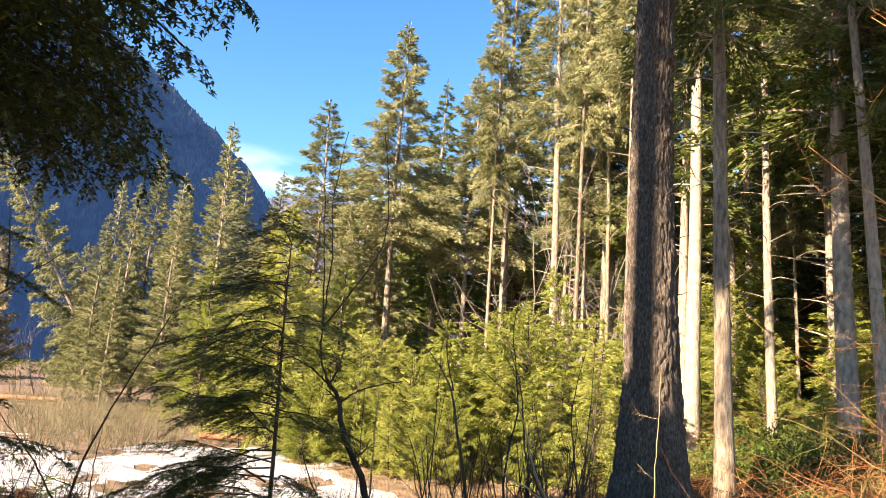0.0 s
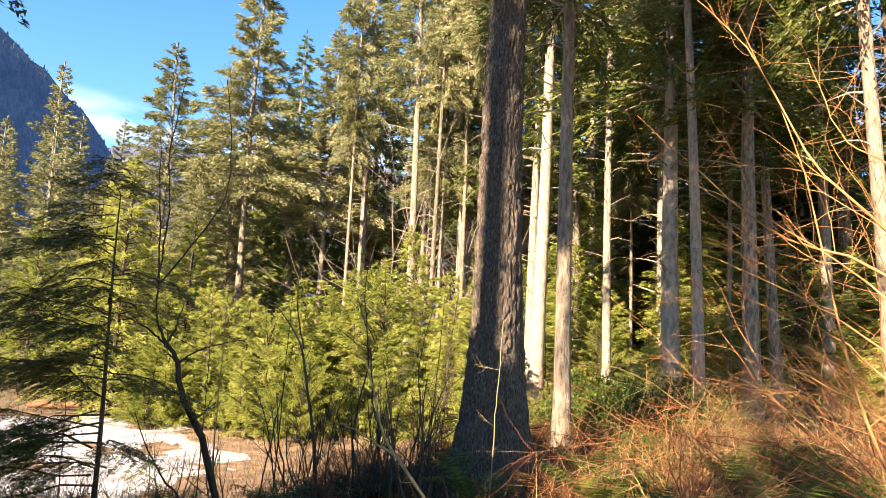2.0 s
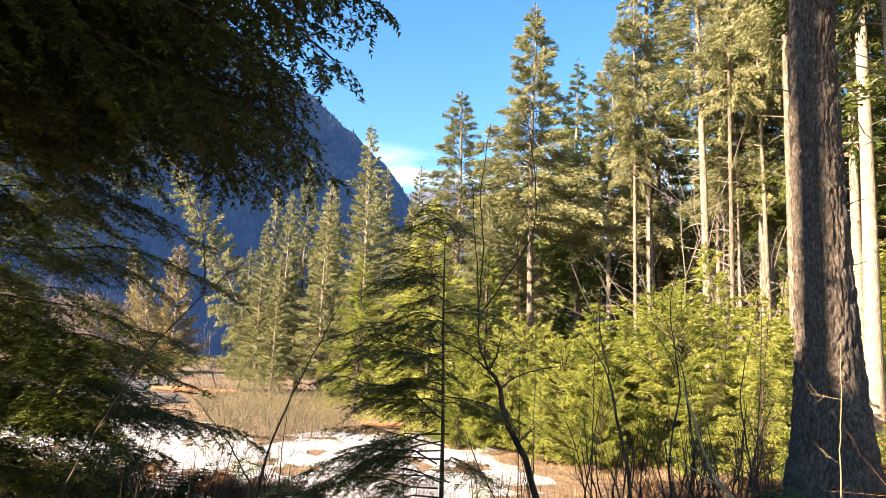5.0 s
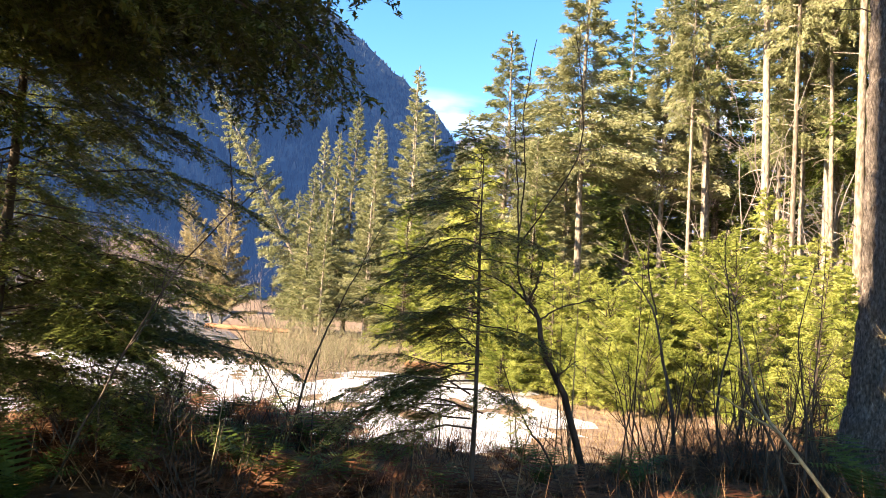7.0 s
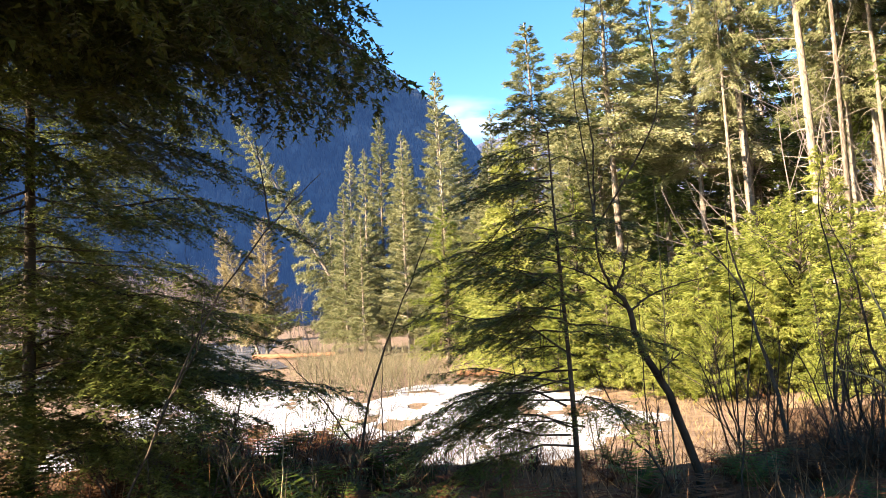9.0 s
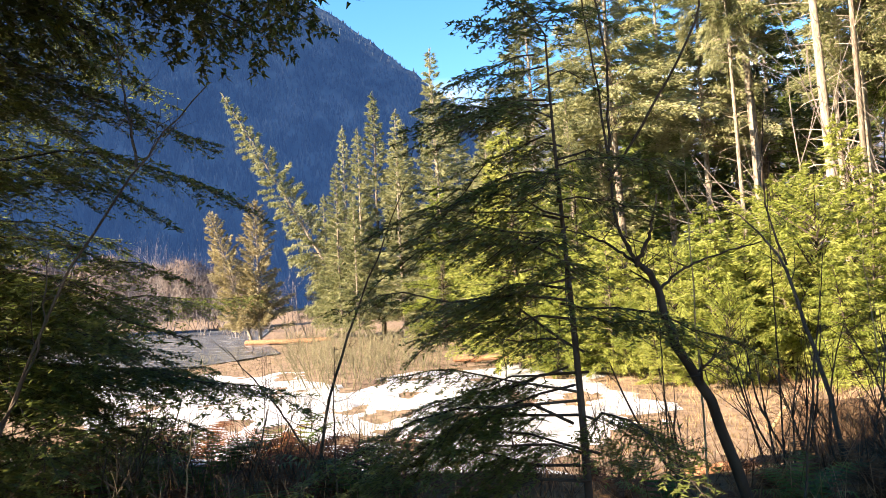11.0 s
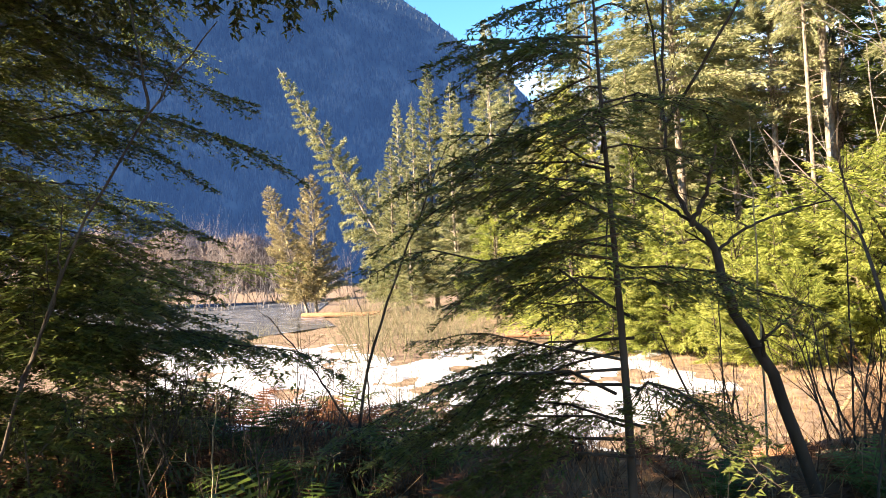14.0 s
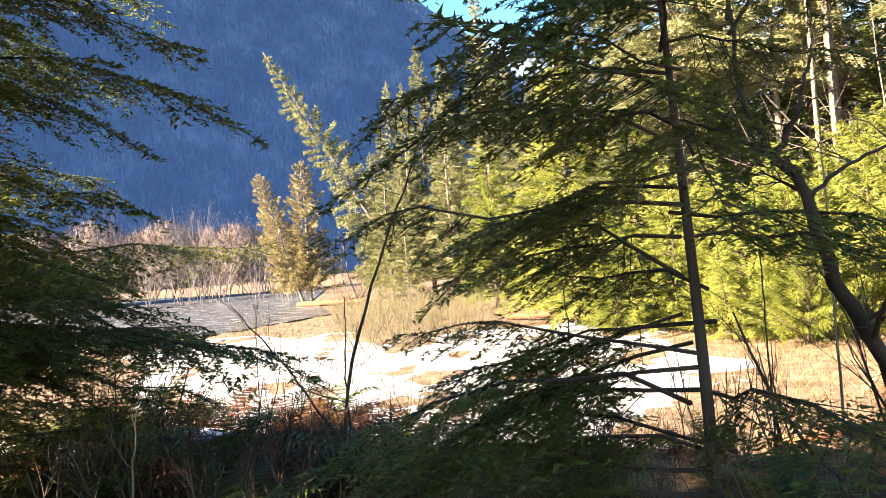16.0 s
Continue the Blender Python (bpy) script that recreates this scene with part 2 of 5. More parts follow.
class Geo:
    """Gathers vertices and faces."""

    def __init__(self):
        self.v, self.f, self.n = [], [], 0

    def add(self, verts, faces):
        verts = np.asarray(verts, dtype=float)
        self.v.append(verts)
        self.f.append(np.asarray(faces) + self.n)
        self.n += len(verts)

    def tube(self, pts, radii, sides=5):
        """A tapered tube along points."""
        pts = np.asarray(pts, dtype=float)
        k = len(pts)
        way = np.gradient(pts, axis=0)
        way /= np.linalg.norm(way, axis=1)[:, None] + 1e-9
        ref = np.array([0.31, 0.17, 0.93]) if abs(way[:, 2].mean()) < 0.9 else np.array([1.0, 0.05, 0.0])
        a = np.cross(way, ref)
        a /= np.linalg.norm(a, axis=1)[:, None] + 1e-9
        b = np.cross(way, a)
        th = np.linspace(0, 2 * np.pi, sides, endpoint=False)
        ring = a[:, None] * np.cos(th)[None, :, None] + b[:, None] * np.sin(th)[None, :, None]
        v = (pts[:, None] + ring * np.asarray(radii)[:, None, None]).reshape(-1, 3)
        i, j = np.meshgrid(np.arange(k - 1), np.arange(sides), indexing="ij")
        i, j = i.ravel(), j.ravel()
        jn = (j + 1) % sides
        q = np.stack([i * sides + j, i * sides + jn, (i + 1) * sides + jn, (i + 1) * sides + j], 1)
        self.add(v, q)

    def blades(self, base, tip, side):
        """Slim pointed leaves: one triangle each from base -/+ side to tip."""
        base, tip, side = (np.asarray(a, dtype=float) for a in (base, tip, side))
        k = len(base)
        v = np.stack([base - side, base + side, tip], 1).reshape(-1, 3)
        self.add(v, np.arange(3 * k).reshape(-1, 3))

    def leaves(self, base, tip, side):
        """Lozenge leaves: two triangles each, widest before the middle."""
        base, tip, side = (np.asarray(a, dtype=float) for a in (base, tip, side))
        k = len(base)
        mid = base + (tip - base) * 0.4
        v = np.stack([base, mid + side, tip, mid - side], 1).reshape(-1, 3)
        self.add(v, np.arange(4 * k).reshape(-1, 4))

    def done(self):
        faces = []
        for f in self.f:
            faces.extend(f.tolist())
        return np.concatenate(self.v), faces


def unit(a):
    return a / (np.linalg.norm(a, axis=-1, keepdims=True) + 1e-9)


# ---- the lie of the land ----
def step(a, b, x):
    u = np.clip((x - a) / (b - a), 0, 1)
    return u * u * (3 - 2 * u)


def land(x, y):
    """The ground's height: a wooded bank that falls to a flat by the river."""
    x, y = np.asarray(x, dtype=float), np.asarray(y, dtype=float)
    d = y - 0.9 * np.maximum(0, x + 0.5)
    side = 1 - step(1.0, 8.0, x)
    flat = step(7.2, 11.2, d) * side
    z = -1.05 * flat - 0.25 * step(2.0, 8.0, d) * side
    z = z + 0.05 * np.sin(1.7 * x + 0.6 * y) * np.cos(1.3 * y - 0.4 * x) * (1 - 0.6 * flat)
    z = z + 0.3 * step(8, 40, x) + 2.5 * step(30, 140, np.hypot(x, y)) * step(-20, 30, x)
    return z


def on_land(x, y, dz=0.0):
    return (float(x), float(y), float(land(x, y)) + dz)


def ground_sheet():
    ax = np.concatenate([-np.geomspace(1500, 32, 22), np.arange(-30, 30.1, 0.4), np.geomspace(32, 1500, 22)])
    ay = np.concatenate([-np.geomspace(1500, 12, 20), np.arange(-10, 40.1, 0.4), np.geomspace(42, 1500, 24)])
    gx, gy = np.meshgrid(ax, ay, indexing="ij")
    r = rng(3)
    near = (np.hypot(gx, gy) < 45)
    gz = land(gx, gy) + near * r.normal(0, 0.018, gx.shape)
    v = np.stack([gx, gy, gz], -1).reshape(-1, 3)
    i, j = np.meshgrid(np.arange(len(ax) - 1), np.arange(len(ay) - 1), indexing="ij")
    i, j = i.ravel(), j.ravel()
    w = len(ay)
    f = np.stack([i * w + j, (i + 1) * w + j, (i + 1) * w + j + 1, i * w + j + 1], 1)
    ob = new("ground", mesh("ground", v, f.tolist(), M_GROUND, True))
    tagged(ob, "rusty leaf litter and tan grass on uneven forest ground", "ground", kind="structure")


ground_sheet()


def patch(name, centre, rx, ry, turn, rise, material, seed, holes, label, category, kind, cell=0.22, ragged=0.28):
    """A thin sheet with a ragged outline and thawed holes, lying on the flat."""
    nz = Vector((seed * 7.3, seed * 3.1, 0))
    ca, sa = math.cos(turn), math.sin(turn)
    nx, ny = int(2.6 * rx / cell), int(2.6 * ry / cell)
    keep, verts, index, faces = {}, [], {}, []
    def depth(u, v):
        x, y = u * rx, v * ry
        p = Vector((x * 0.22, y * 0.22, 0)) + nz
        q = Vector((x * 0.55, y * 1.1, 3.3)) + nz
        e = 1 - math.hypot(u, v) + ragged * 1.6 * noise.noise(p) + 0.12 * noise.noise(q * 1.7)
        return min(e, holes + 0.9 * noise.noise(q) + 0.25 * noise.noise(q * 3.1))
    def vert(i, j):
        if (i, j) not in index:
            u, v = (i / nx - 0.5) * 2.6, (j / ny - 0.5) * 2.6
            x, y = u * rx, v * ry
            wx, wy = centre[0] + ca * x - sa * y, centre[1] + sa * x + ca * y
            d = depth(u, v)
            z = float(land(wx, wy)) - 0.03 + rise * (1 - math.exp(-max(d, 0) * 6)) + 0.02 * noise.noise(Vector((wx, wy, 1.0)) * 0.9)
            index[i, j] = len(verts)
            verts.append((wx, wy, z))
        return index[i, j]
    for i in range(nx):
        for j in range(ny):
            u, v = ((i + 0.5) / nx - 0.5) * 2.6, ((j + 0.5) / ny - 0.5) * 2.6
            if depth(u, v) > 0:
                faces.append((vert(i, j), vert(i + 1, j), vert(i + 1, j + 1), vert(i, j + 1)))
    ob = new(name, mesh(name, verts, faces, material, True))
    return tagged(ob, label, category, kind=kind)


patch("snow_patch", (-5.6, 17.6), 7.2, 4.6, radians(116), 0.10, M_SNOW, 2, 0.34, "bright white old snow with thawed holes on the flat", "snow", "stuff")
patch("snow_patch", (-12.5, 17.5), 9.0, 3.6, radians(125), 0.09, M_SNOW, 5, 0.34, "thin white snow broken by tan grass", "snow", "stuff")
patch("snow_patch", (-9.0, 9.6), 4.2, 1.8, radians(150), 0.09, M_SNOW, 8, 0.30, "small white snow patch below the bank", "snow", "stuff")
patch("snow_patch", (-17.0, 20.5), 7.0, 2.6, radians(150), 0.09, M_SNOW, 11, 0.30, "thin broken snow beside the river", "snow", "stuff", 0.3)


def river():
    verts = [(-120, 5, -1.25), (-60, 12, -1.25), (-32, 20, -1.25), (-21, 24.5, -1.25), (-20, 32, -1.25), (-30, 45, -1.25), (-40, 62, -1.25), (-70, 70, -1.25), (-130, 90, -1.25)]
    bm = bmesh.new()
    face = bm.faces.new([bm.verts.new(p) for p in verts])
    bmesh.ops.triangulate(bm, faces=[face])
    bmesh.ops.subdivide_edges(bm, edges=bm.edges[:], cuts=3, use_grid_fill=True)
    me = bpy.data.meshes.new("river")
    bm.to_mesh(me)
    bm.free()
    me.materials.append(M_WATER)
    tagged(new("river", me), "calm grey-blue shallow river beyond the flat", "river", kind="structure")


river()


# ---- far hills ----
def far_hill(name, bearings, elevations, far, material, trees, label, seed, foot=0.62):
    """A slope that climbs from the valley to a ridge line, with its trees on it."""
    r = rng(seed)
    m, k = 96, 16
    b = np.linspace(bearings[0], bearings[-1], m)
    el = np.interp(-b, [-q for q in bearings], elevations)
    ridge = far * np.tan(np.radians(el)) + r.normal(0, far * 0.002, m)
    u = np.linspace(0, 1, k)
    dist = far * (foot + (1 - foot) * u)
    zz = -2 + (ridge[:, None] + 2) * (0.25 * u + 0.75 * u ** 1.4)[None] + r.normal(0, far * 0.006, (m, k)) * (u * (1 - u) * 4)[None]
    br = np.radians(b)
    v = np.stack([-np.sin(br)[:, None] * dist[None], np.cos(br)[:, None] * dist[None], zz], -1)
    i, j = np.meshgrid(np.arange(m - 1), np.arange(k - 1), indexing="ij")
    i, j = i.ravel(), j.ravel()
    f = np.stack([i * k + j, i * k + j + 1, (i + 1) * k + j + 1, (i + 1) * k + j], 1)
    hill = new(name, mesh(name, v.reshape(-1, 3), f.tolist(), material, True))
    tagged(hill, label, "mountain", kind="structure")
    if trees:
        g = Geo()
        fi, fj = r.rand(trees) * (m - 1.001), r.rand(trees) ** 0.8 * (k - 1.001)
        a, c = fi.astype(int), fj.astype(int)
        s, t = (fi - a)[:, None], (fj - c)[:, None]
        p = v[a, c] * (1 - s) * (1 - t) + v[a + 1, c] * s * (1 - t) + v[a, c + 1] * (1 - s) * t + v[a + 1, c + 1] * s * t
        h = far * r.uniform(0.004, 0.012, trees)
        h = h * (1 - 0.55 * np.clip(fj / k, 0, 1) ** 3)
        w = h * r.uniform(0.26, 0.46, trees)
        for q in range(3):
            th = r.rand(trees) * 6.28
            off = np.stack([np.cos(th), np.sin(th), th * 0], 1) * w[:, None]
            lean = r.normal(0, 0.04, (trees, 3)) * h[:, None]
            g.blades(p - [0, 0, 2], p + np.stack([h * 0, h * 0, h], 1) + lean, off)
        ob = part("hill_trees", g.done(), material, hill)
        tagged(ob, kind="stuff")
    return hill


# 98 and 80 degrees: unseen spur added to keep the sun off the slope
far_hill("wooded_mountain", [98, 80, 62, 50, 40, 34, 30.3, 28, 25.3, 23, 21.3, 19, 16.9, 14, 11], [44, 40, 35, 32.5, 30, 27.4, 25.0, 23.8, 22.2, 20.8, 19.3, 17.6, 15.8, 12, 6], 420, M_HILL, 36000, "steep mountain slope of dark conifers in shade with glowing blue haze", 4)
far_hill("snowy_mountain", [20, 14, 8, 2, -8, -20, -34, -48], [12.5, 14.2, 14.4, 14.6, 14.2, 13.5, 12.5, 11], 900, M_FARHILL, 9000, "far pale snowy slope with glowing blue haze behind the trees", 9)


# ---- conifers ----
def crown_parts(H, bare, R, seed, branches, leaf, per, droop=0.35, shape=0.8, rise=0.15, dead=0, gap=0.0, one_side=0.0):
    """Limbs and foliage of a conifer whose trunk stands on the origin. bare: height of the lowest live limbs; leaf: length of a spray;
    per: sprays on each metre of limb; dead: bare snags below the crown."""
    r = rng(seed)
    limbs, crown = Geo(), Geo()
    for i in range(branches):
        u = (i + r.rand()) / branches
        u = u ** 1.12
        z = bare + (H * 0.985 - bare) * u
        if r.rand() < gap:
            continue
        az = 2.39996 * i + r.normal(0, 0.35)
        length = R * ((1 - u) ** shape) * r.uniform(0.62, 1.12) + 0.05 * R
        length *= 1 + one_side * math.cos(az - 2.6)
        length *= 1 + 0.24 * math.sin(2 * az + 9 * u + seed) * math.sin(17 * u + 2 * seed)
        out = np.array([math.cos(az), math.sin(az), 0])
        rs = rise + 0.5 * u + r.normal(0, 0.07)
        dr = droop * r.uniform(0.6, 1.3)
        s = np.linspace(0, 1, 5)
        p = np.array([0, 0, z]) + out * (s * length)[:, None] + np.array([0, 0, 1]) * ((rs * s - dr * s * s) * length)[:, None]
        rad = 0.006 + 0.012 * length
        limbs.tube(p, rad * (1 - 0.85 * s), 3)
        k = max(16, int(per * length * 2.6))
        t = r.uniform(0.16, 1.0, k) ** 0.8
        base = np.array([0, 0, z]) + out * (t * length)[:, None] + np.array([0, 0, 1]) * ((rs * t - dr * t * t) * length)[:, None]
        perp = np.array([-out[1], out[0], 0])
        sd = r.choice([-1, 1], k) * r.uniform(0.25, 1.0, k)
        fan = (0.34 * length * (1.05 - t) + leaf * 0.25)
        base = base + perp * (sd * fan * r.rand(k) * 0.9)[:, None]
        base[:, 2] += r.normal(-0.02 * length, 0.10 * leaf + 0.028 * length, k)
        way = unit(out * (0.9 + 0.5 * r.rand(k))[:, None] + perp * (sd * 0.9)[:, None] + np.array([0, 0, 1]) * (r.normal(-0.2 - 0.5 * droop, 0.45, k))[:, None])
        L = leaf * r.uniform(0.45, 1.05, k)
        side = unit(np.cross(way, np.array([0, 0, 0.5]) + r.normal(0, 1.0, (k, 3)))) * (L * r.uniform(0.09, 0.17, k))[:, None]
        crown.blades(base, base + way * L[:, None], side)
    # leader
    k = 60
    zt = H * (1 - 0.1 * r.rand(k))
    az = r.rand(k) * 6.28
    way = unit(np.stack([np.cos(az) * 0.7, np.sin(az) * 0.7, np.full(k, 0.9)], 1))
    base = np.stack([zt * 0, zt * 0, zt], 1)
    crown.leaves(base, base + way * leaf * 0.7, unit(np.cross(way, [0, 0.2, 1.0])) * leaf * 0.09)
    for i in range(dead):
        z = bare * r.uniform(0.3, 1.02)
        az, length = r.rand() * 6.28, R * r.uniform(0.2, 0.6)
        s = np.linspace(0, 1, 4)
        out = np.array([math.cos(az), math.sin(az), 0])
        p = np.array([0, 0, z]) + out * (s * length)[:, None] + np.array([0, 0, 1]) * ((0.25 * s - 0.5 * s * s * r.rand()) * length)[:, None]
        limbs.tube(p, (0.006 + 0.01 * length) * (1 - 0.8 * s), 3)
    return limbs.done(), crown.done()


def trunk_geo(H, d, seed, bend=0.01, sides=10, flare=0.35, segs=12, top=0.12, rough=0.03):
    """A tapered, slightly bent trunk with a flared foot."""
    r = rng(seed)
    u = np.linspace(0, 1, segs) ** 1.3
    ph = r.rand(4) * 6.28
    x = bend * H * np.sin(2.2 * u * 3.1 + ph[0]) * u
    y = bend * H * np.sin(1.7 * u * 3.1 + ph[1]) * u
    rad = d / 2 * ((1 - u) * (1 - top) + top) * (1 + flare * np.exp(-u * H / (1.1 * d + 0.05)))
    g = Geo()
    g.tube(np.stack([x, y, u * H - 0.25 * (u == 0)], 1), rad, sides)
    v, f = g.done()
    v = v + r.normal(0, rough * d * 0.3, v.shape) * [1, 1, 0]
    return v, f


def conifer(name, place, H, d, bare, R, seed, branches, leaf, per, label, group, bark=None, needle=None, bend=0.006, **kw):
    """A whole conifer: trunk, limbs, crown."""
    t = thing(name, place, label, "tree", group)
    limbs, crown = crown_parts(H, bare, R, seed, branches, leaf, per, **kw)
    part("trunk", trunk_geo(H, d, seed, bend), bark or M_BARK, t, smooth=True)
    tagged(part("branchwork", limbs, bark or M_BARK, t), kind="stuff")
    part("crown", crown, needle or M_NEEDLE, t)
    return t


def stand(ob, x, y, size=1.0, turn=0.0, lean=(0, 0), wide=1.0, dz=0.0):
    """A copy of a tree on the ground at x, y, scaled, turned and leaned (degrees)."""
    m = pose(*on_land(x, y, dz), lean[0], lean[1], 0) @ pose(0, 0, 0, 0, 0, turn) @ Matrix.Diagonal((size * wide, size * wide, size, 1))
    return copy_thing(ob, m)


TALL = "tall conifers of the wood's edge"
MID = "conifers across the flat"
YOUNG = "young hemlocks along the flat"

# tall, long bare trunks; the first of each kind stands in the wood itself
tall_a = conifer("tall_fir", on_land(-2.5, 31.5), 20.5, 0.42, 9.0, 3.1, 11, 165, 0.28, 48, "tall pale-barked fir with a sparse sunlit crown", TALL, droop=0.25, rise=0.1, dead=14)
tall_b = conifer("tall_fir", on_land(2.93, 31.4), 27.0, 0.46, 12.0, 3.0, 12, 140, 0.30, 38, "tall pale-barked fir with a thin high crown", TALL, droop=0.3, rise=0.1, dead=26, gap=0.15)
# needles darker than the other firs', standing in for shade on this crown
tall_c = conifer("tall_fir", on_land(9.92, 16.3), 25.0, 0.52, 8.5, 3.4, 13, 150, 0.32, 30, "tall fir with a bare sunlit trunk and dense crown coloured as in shade", TALL, needle=M_NEEDLE_SHADE, droop=0.4, rise=0.05, dead=26)
full_a = conifer("spruce", on_land(-6.25, 32.4), 16.4, 0.34, 0.8, 3.0, 14, 230, 0.24, 46, "slim pointed spruce with full sunlit branches", MID, droop=0.3, rise=0.12, shape=0.58)
full_b = conifer("spruce", on_land(-14.5, 42.6), 18.6, 0.36, 1.2, 3.3, 15, 175, 0.28, 40, "spruce with open upswept olive branches", MID, droop=0.12, rise=0.2, shape=0.85, gap=0.08)
full_c = conifer("spruce", on_land(-19.4, 43.9), 16.8, 0.32, 1.5, 2.7, 16, 170, 0.28, 42, "narrow pale olive spruce with thin branches", MID, droop=0.18, rise=0.25, shape=0.9, dead=10)
hem_mid = conifer("hemlock", on_land(-5.5, 23.6), 8.6, 0.2, 0.5, 2.5, 17, 150, 0.2, 46, "bright green mid-sized hemlock with layered branches", MID, needle=M_YOUNG, bark=M_BARK_DARK, droop=0.25, rise=0.15)
young_a = conifer("young_hemlock", on_land(-2.4, 21.6), 4.4, 0.09, 0.12, 1.35, 18, 95, 0.12, 84, "yellow-green young hemlock with drooping layered sprays", YOUNG, needle=M_YOUNG, bark=M_BARK_DARK, droop=0.35, rise=0.25, shape=0.7)
young_b = conifer("young_hemlock", on_land(0.2, 19.6), 3.6, 0.08, 0.1, 1.25, 19, 85, 0.12, 84, "yellow-green young hemlock with drooping layered sprays", YOUNG, needle=M_YOUNG, bark=M_BARK_DARK, droop=0.4, rise=0.3, shape=0.65)
young_c = conifer("young_hemlock", on_land(1.5, 21.6), 3.4, 0.07, 0.1, 1.55, 27, 84, 0.11, 84, "bushy yellow-green young hemlock with ragged upswept sprays", YOUNG, needle=M_YOUNG, bark=M_BARK_DARK, bend=0.03, droop=0.15, rise=0.55, shape=0.45, gap=0.12, one_side=0.3)
dry = conifer("sparse_larch", on_land(-26.6, 40.0), 9.6, 0.22, 0.9, 2.1, 20, 140, 0.24, 44, "pale tan sparse conifer beside the river", MID, needle=M_NEEDLE_DRY, droop=0.05, rise=0.35, shape=0.7)

# both kinds have darkened needles: the deep wood's shade is in the colour
far_a = conifer("spruce", on_land(24.0, 40.0), 17.0, 0.4, 1.0, 3.4, 24, 80, 0.8, 9, "spruce in the depth of the wood, needles darkened as in shade", MID, needle=M_NEEDLE_SHADE, droop=0.3, rise=0.1, shape=0.6)
far_b = conifer("tall_fir", on_land(18.5, 38.0), 25.0, 0.46, 9.0, 3.4, 25, 70, 0.8, 9, "tall fir in the depth of the wood", TALL, needle=M_NEEDLE_SHADE, droop=0.35, rise=0.05, dead=12)
# the wood's edge: x, y, size, widening, from, turn, lean
for k, (x, y, size, wide, which, lean) in enumerate([
        (1.05, 33.0, 0.92, 0.9, tall_a, (0, 1)), (4.5, 26.6, 1.05, 0.75, tall_b, (0, 0)), (5.0, 25.0, 0.95, 0.5, tall_b, (0, 1)),
        (6.1, 28.3, 0.9, 0.75, tall_a, (0, 0)), (6.9, 28.1, 0.95, 0.7, tall_b, (0, 0)), (7.6, 29.5, 0.85, 0.8, tall_c, (0, 0)),
        (5.7, 20.3, 0.95, 0.65, tall_b, (0, 0.5)), (7.0, 18.7, 1.0, 0.95, tall_b, (0, 1.5)), (7.85, 21.6, 0.9, 0.8, tall_c, (0, 0.5)),
        (4.58, 10.8, 0.9, 0.6, tall_c, (0, 0)), (10.1, 22.9, 1.0, 0.7, tall_b, (0, -0.5)), (13.1, 28.1, 1.0, 0.8, tall_c, (0, 0)),
        (8.56, 17.3, 0.9, 0.62, tall_b, (0, 0)), (13.2, 24.7, 0.8, 0.5, tall_a, (0, 0)), (13.2, 22.4, 1.0, 0.7, tall_c, (0, 0)),
        (9.45, 14.3, 0.85, 0.75, tall_b, (0, -1)), (11.4, 15.0, 0.95, 0.9, tall_c, (0, 0)), (13.25, 16.4, 0.8, 0.8, tall_c, (0, -2)),
        (10.4, 9.9, 0.95, 0.62, tall_c, (0, -2)), (14.9, 13.6, 1.0, 1.0, tall_b, (0, -2)), (16.2, 17.8, 0.9, 0.9, tall_c, (0, 0)),
        (-0.4, 37.0, 0.8, 1.0, tall_c, (0, 0)), (3.9, 36.5, 0.9, 1.0, tall_c, (0, 0)), (8.6, 35.0, 0.95, 1.0, tall_c, (0, 0)), (-3.6, 38.0, 0.62, 1.2, full_b, (0, 0)),
        (17.5, 26.0, 1.0, 1.0, tall_c, (0, 0)), (20.0, 21.0, 1.0, 1.1, tall_c, (0, 0)), (12.0, 34.0, 1.05, 1.1, tall_c, (0, 0)), (19.5, 14.5, 0.9, 1.0, tall_c, (0, 0)),
        (2.2, 30.5, 0.9, 0.5, tall_b, (0, 0)), (5.4, 29.6, 1.0, 0.5, tall_b, (0, 1)), (6.4, 25.6, 0.95, 0.45, tall_b, (0, 0)), (8.2, 25.4, 1.0, 0.5, tall_b, (0, -1)), (22.5, 29.0, 1.0, 1.2, tall_c, (0, 0)), (16.5, 33.0, 1.0, 1.2, tall_c, (0, 0)), (14.6, 20.4, 0.75, 0.6, tall_b, (0, 1))]):
    stand(which, x, y, size, 47 * k, lean, wide)

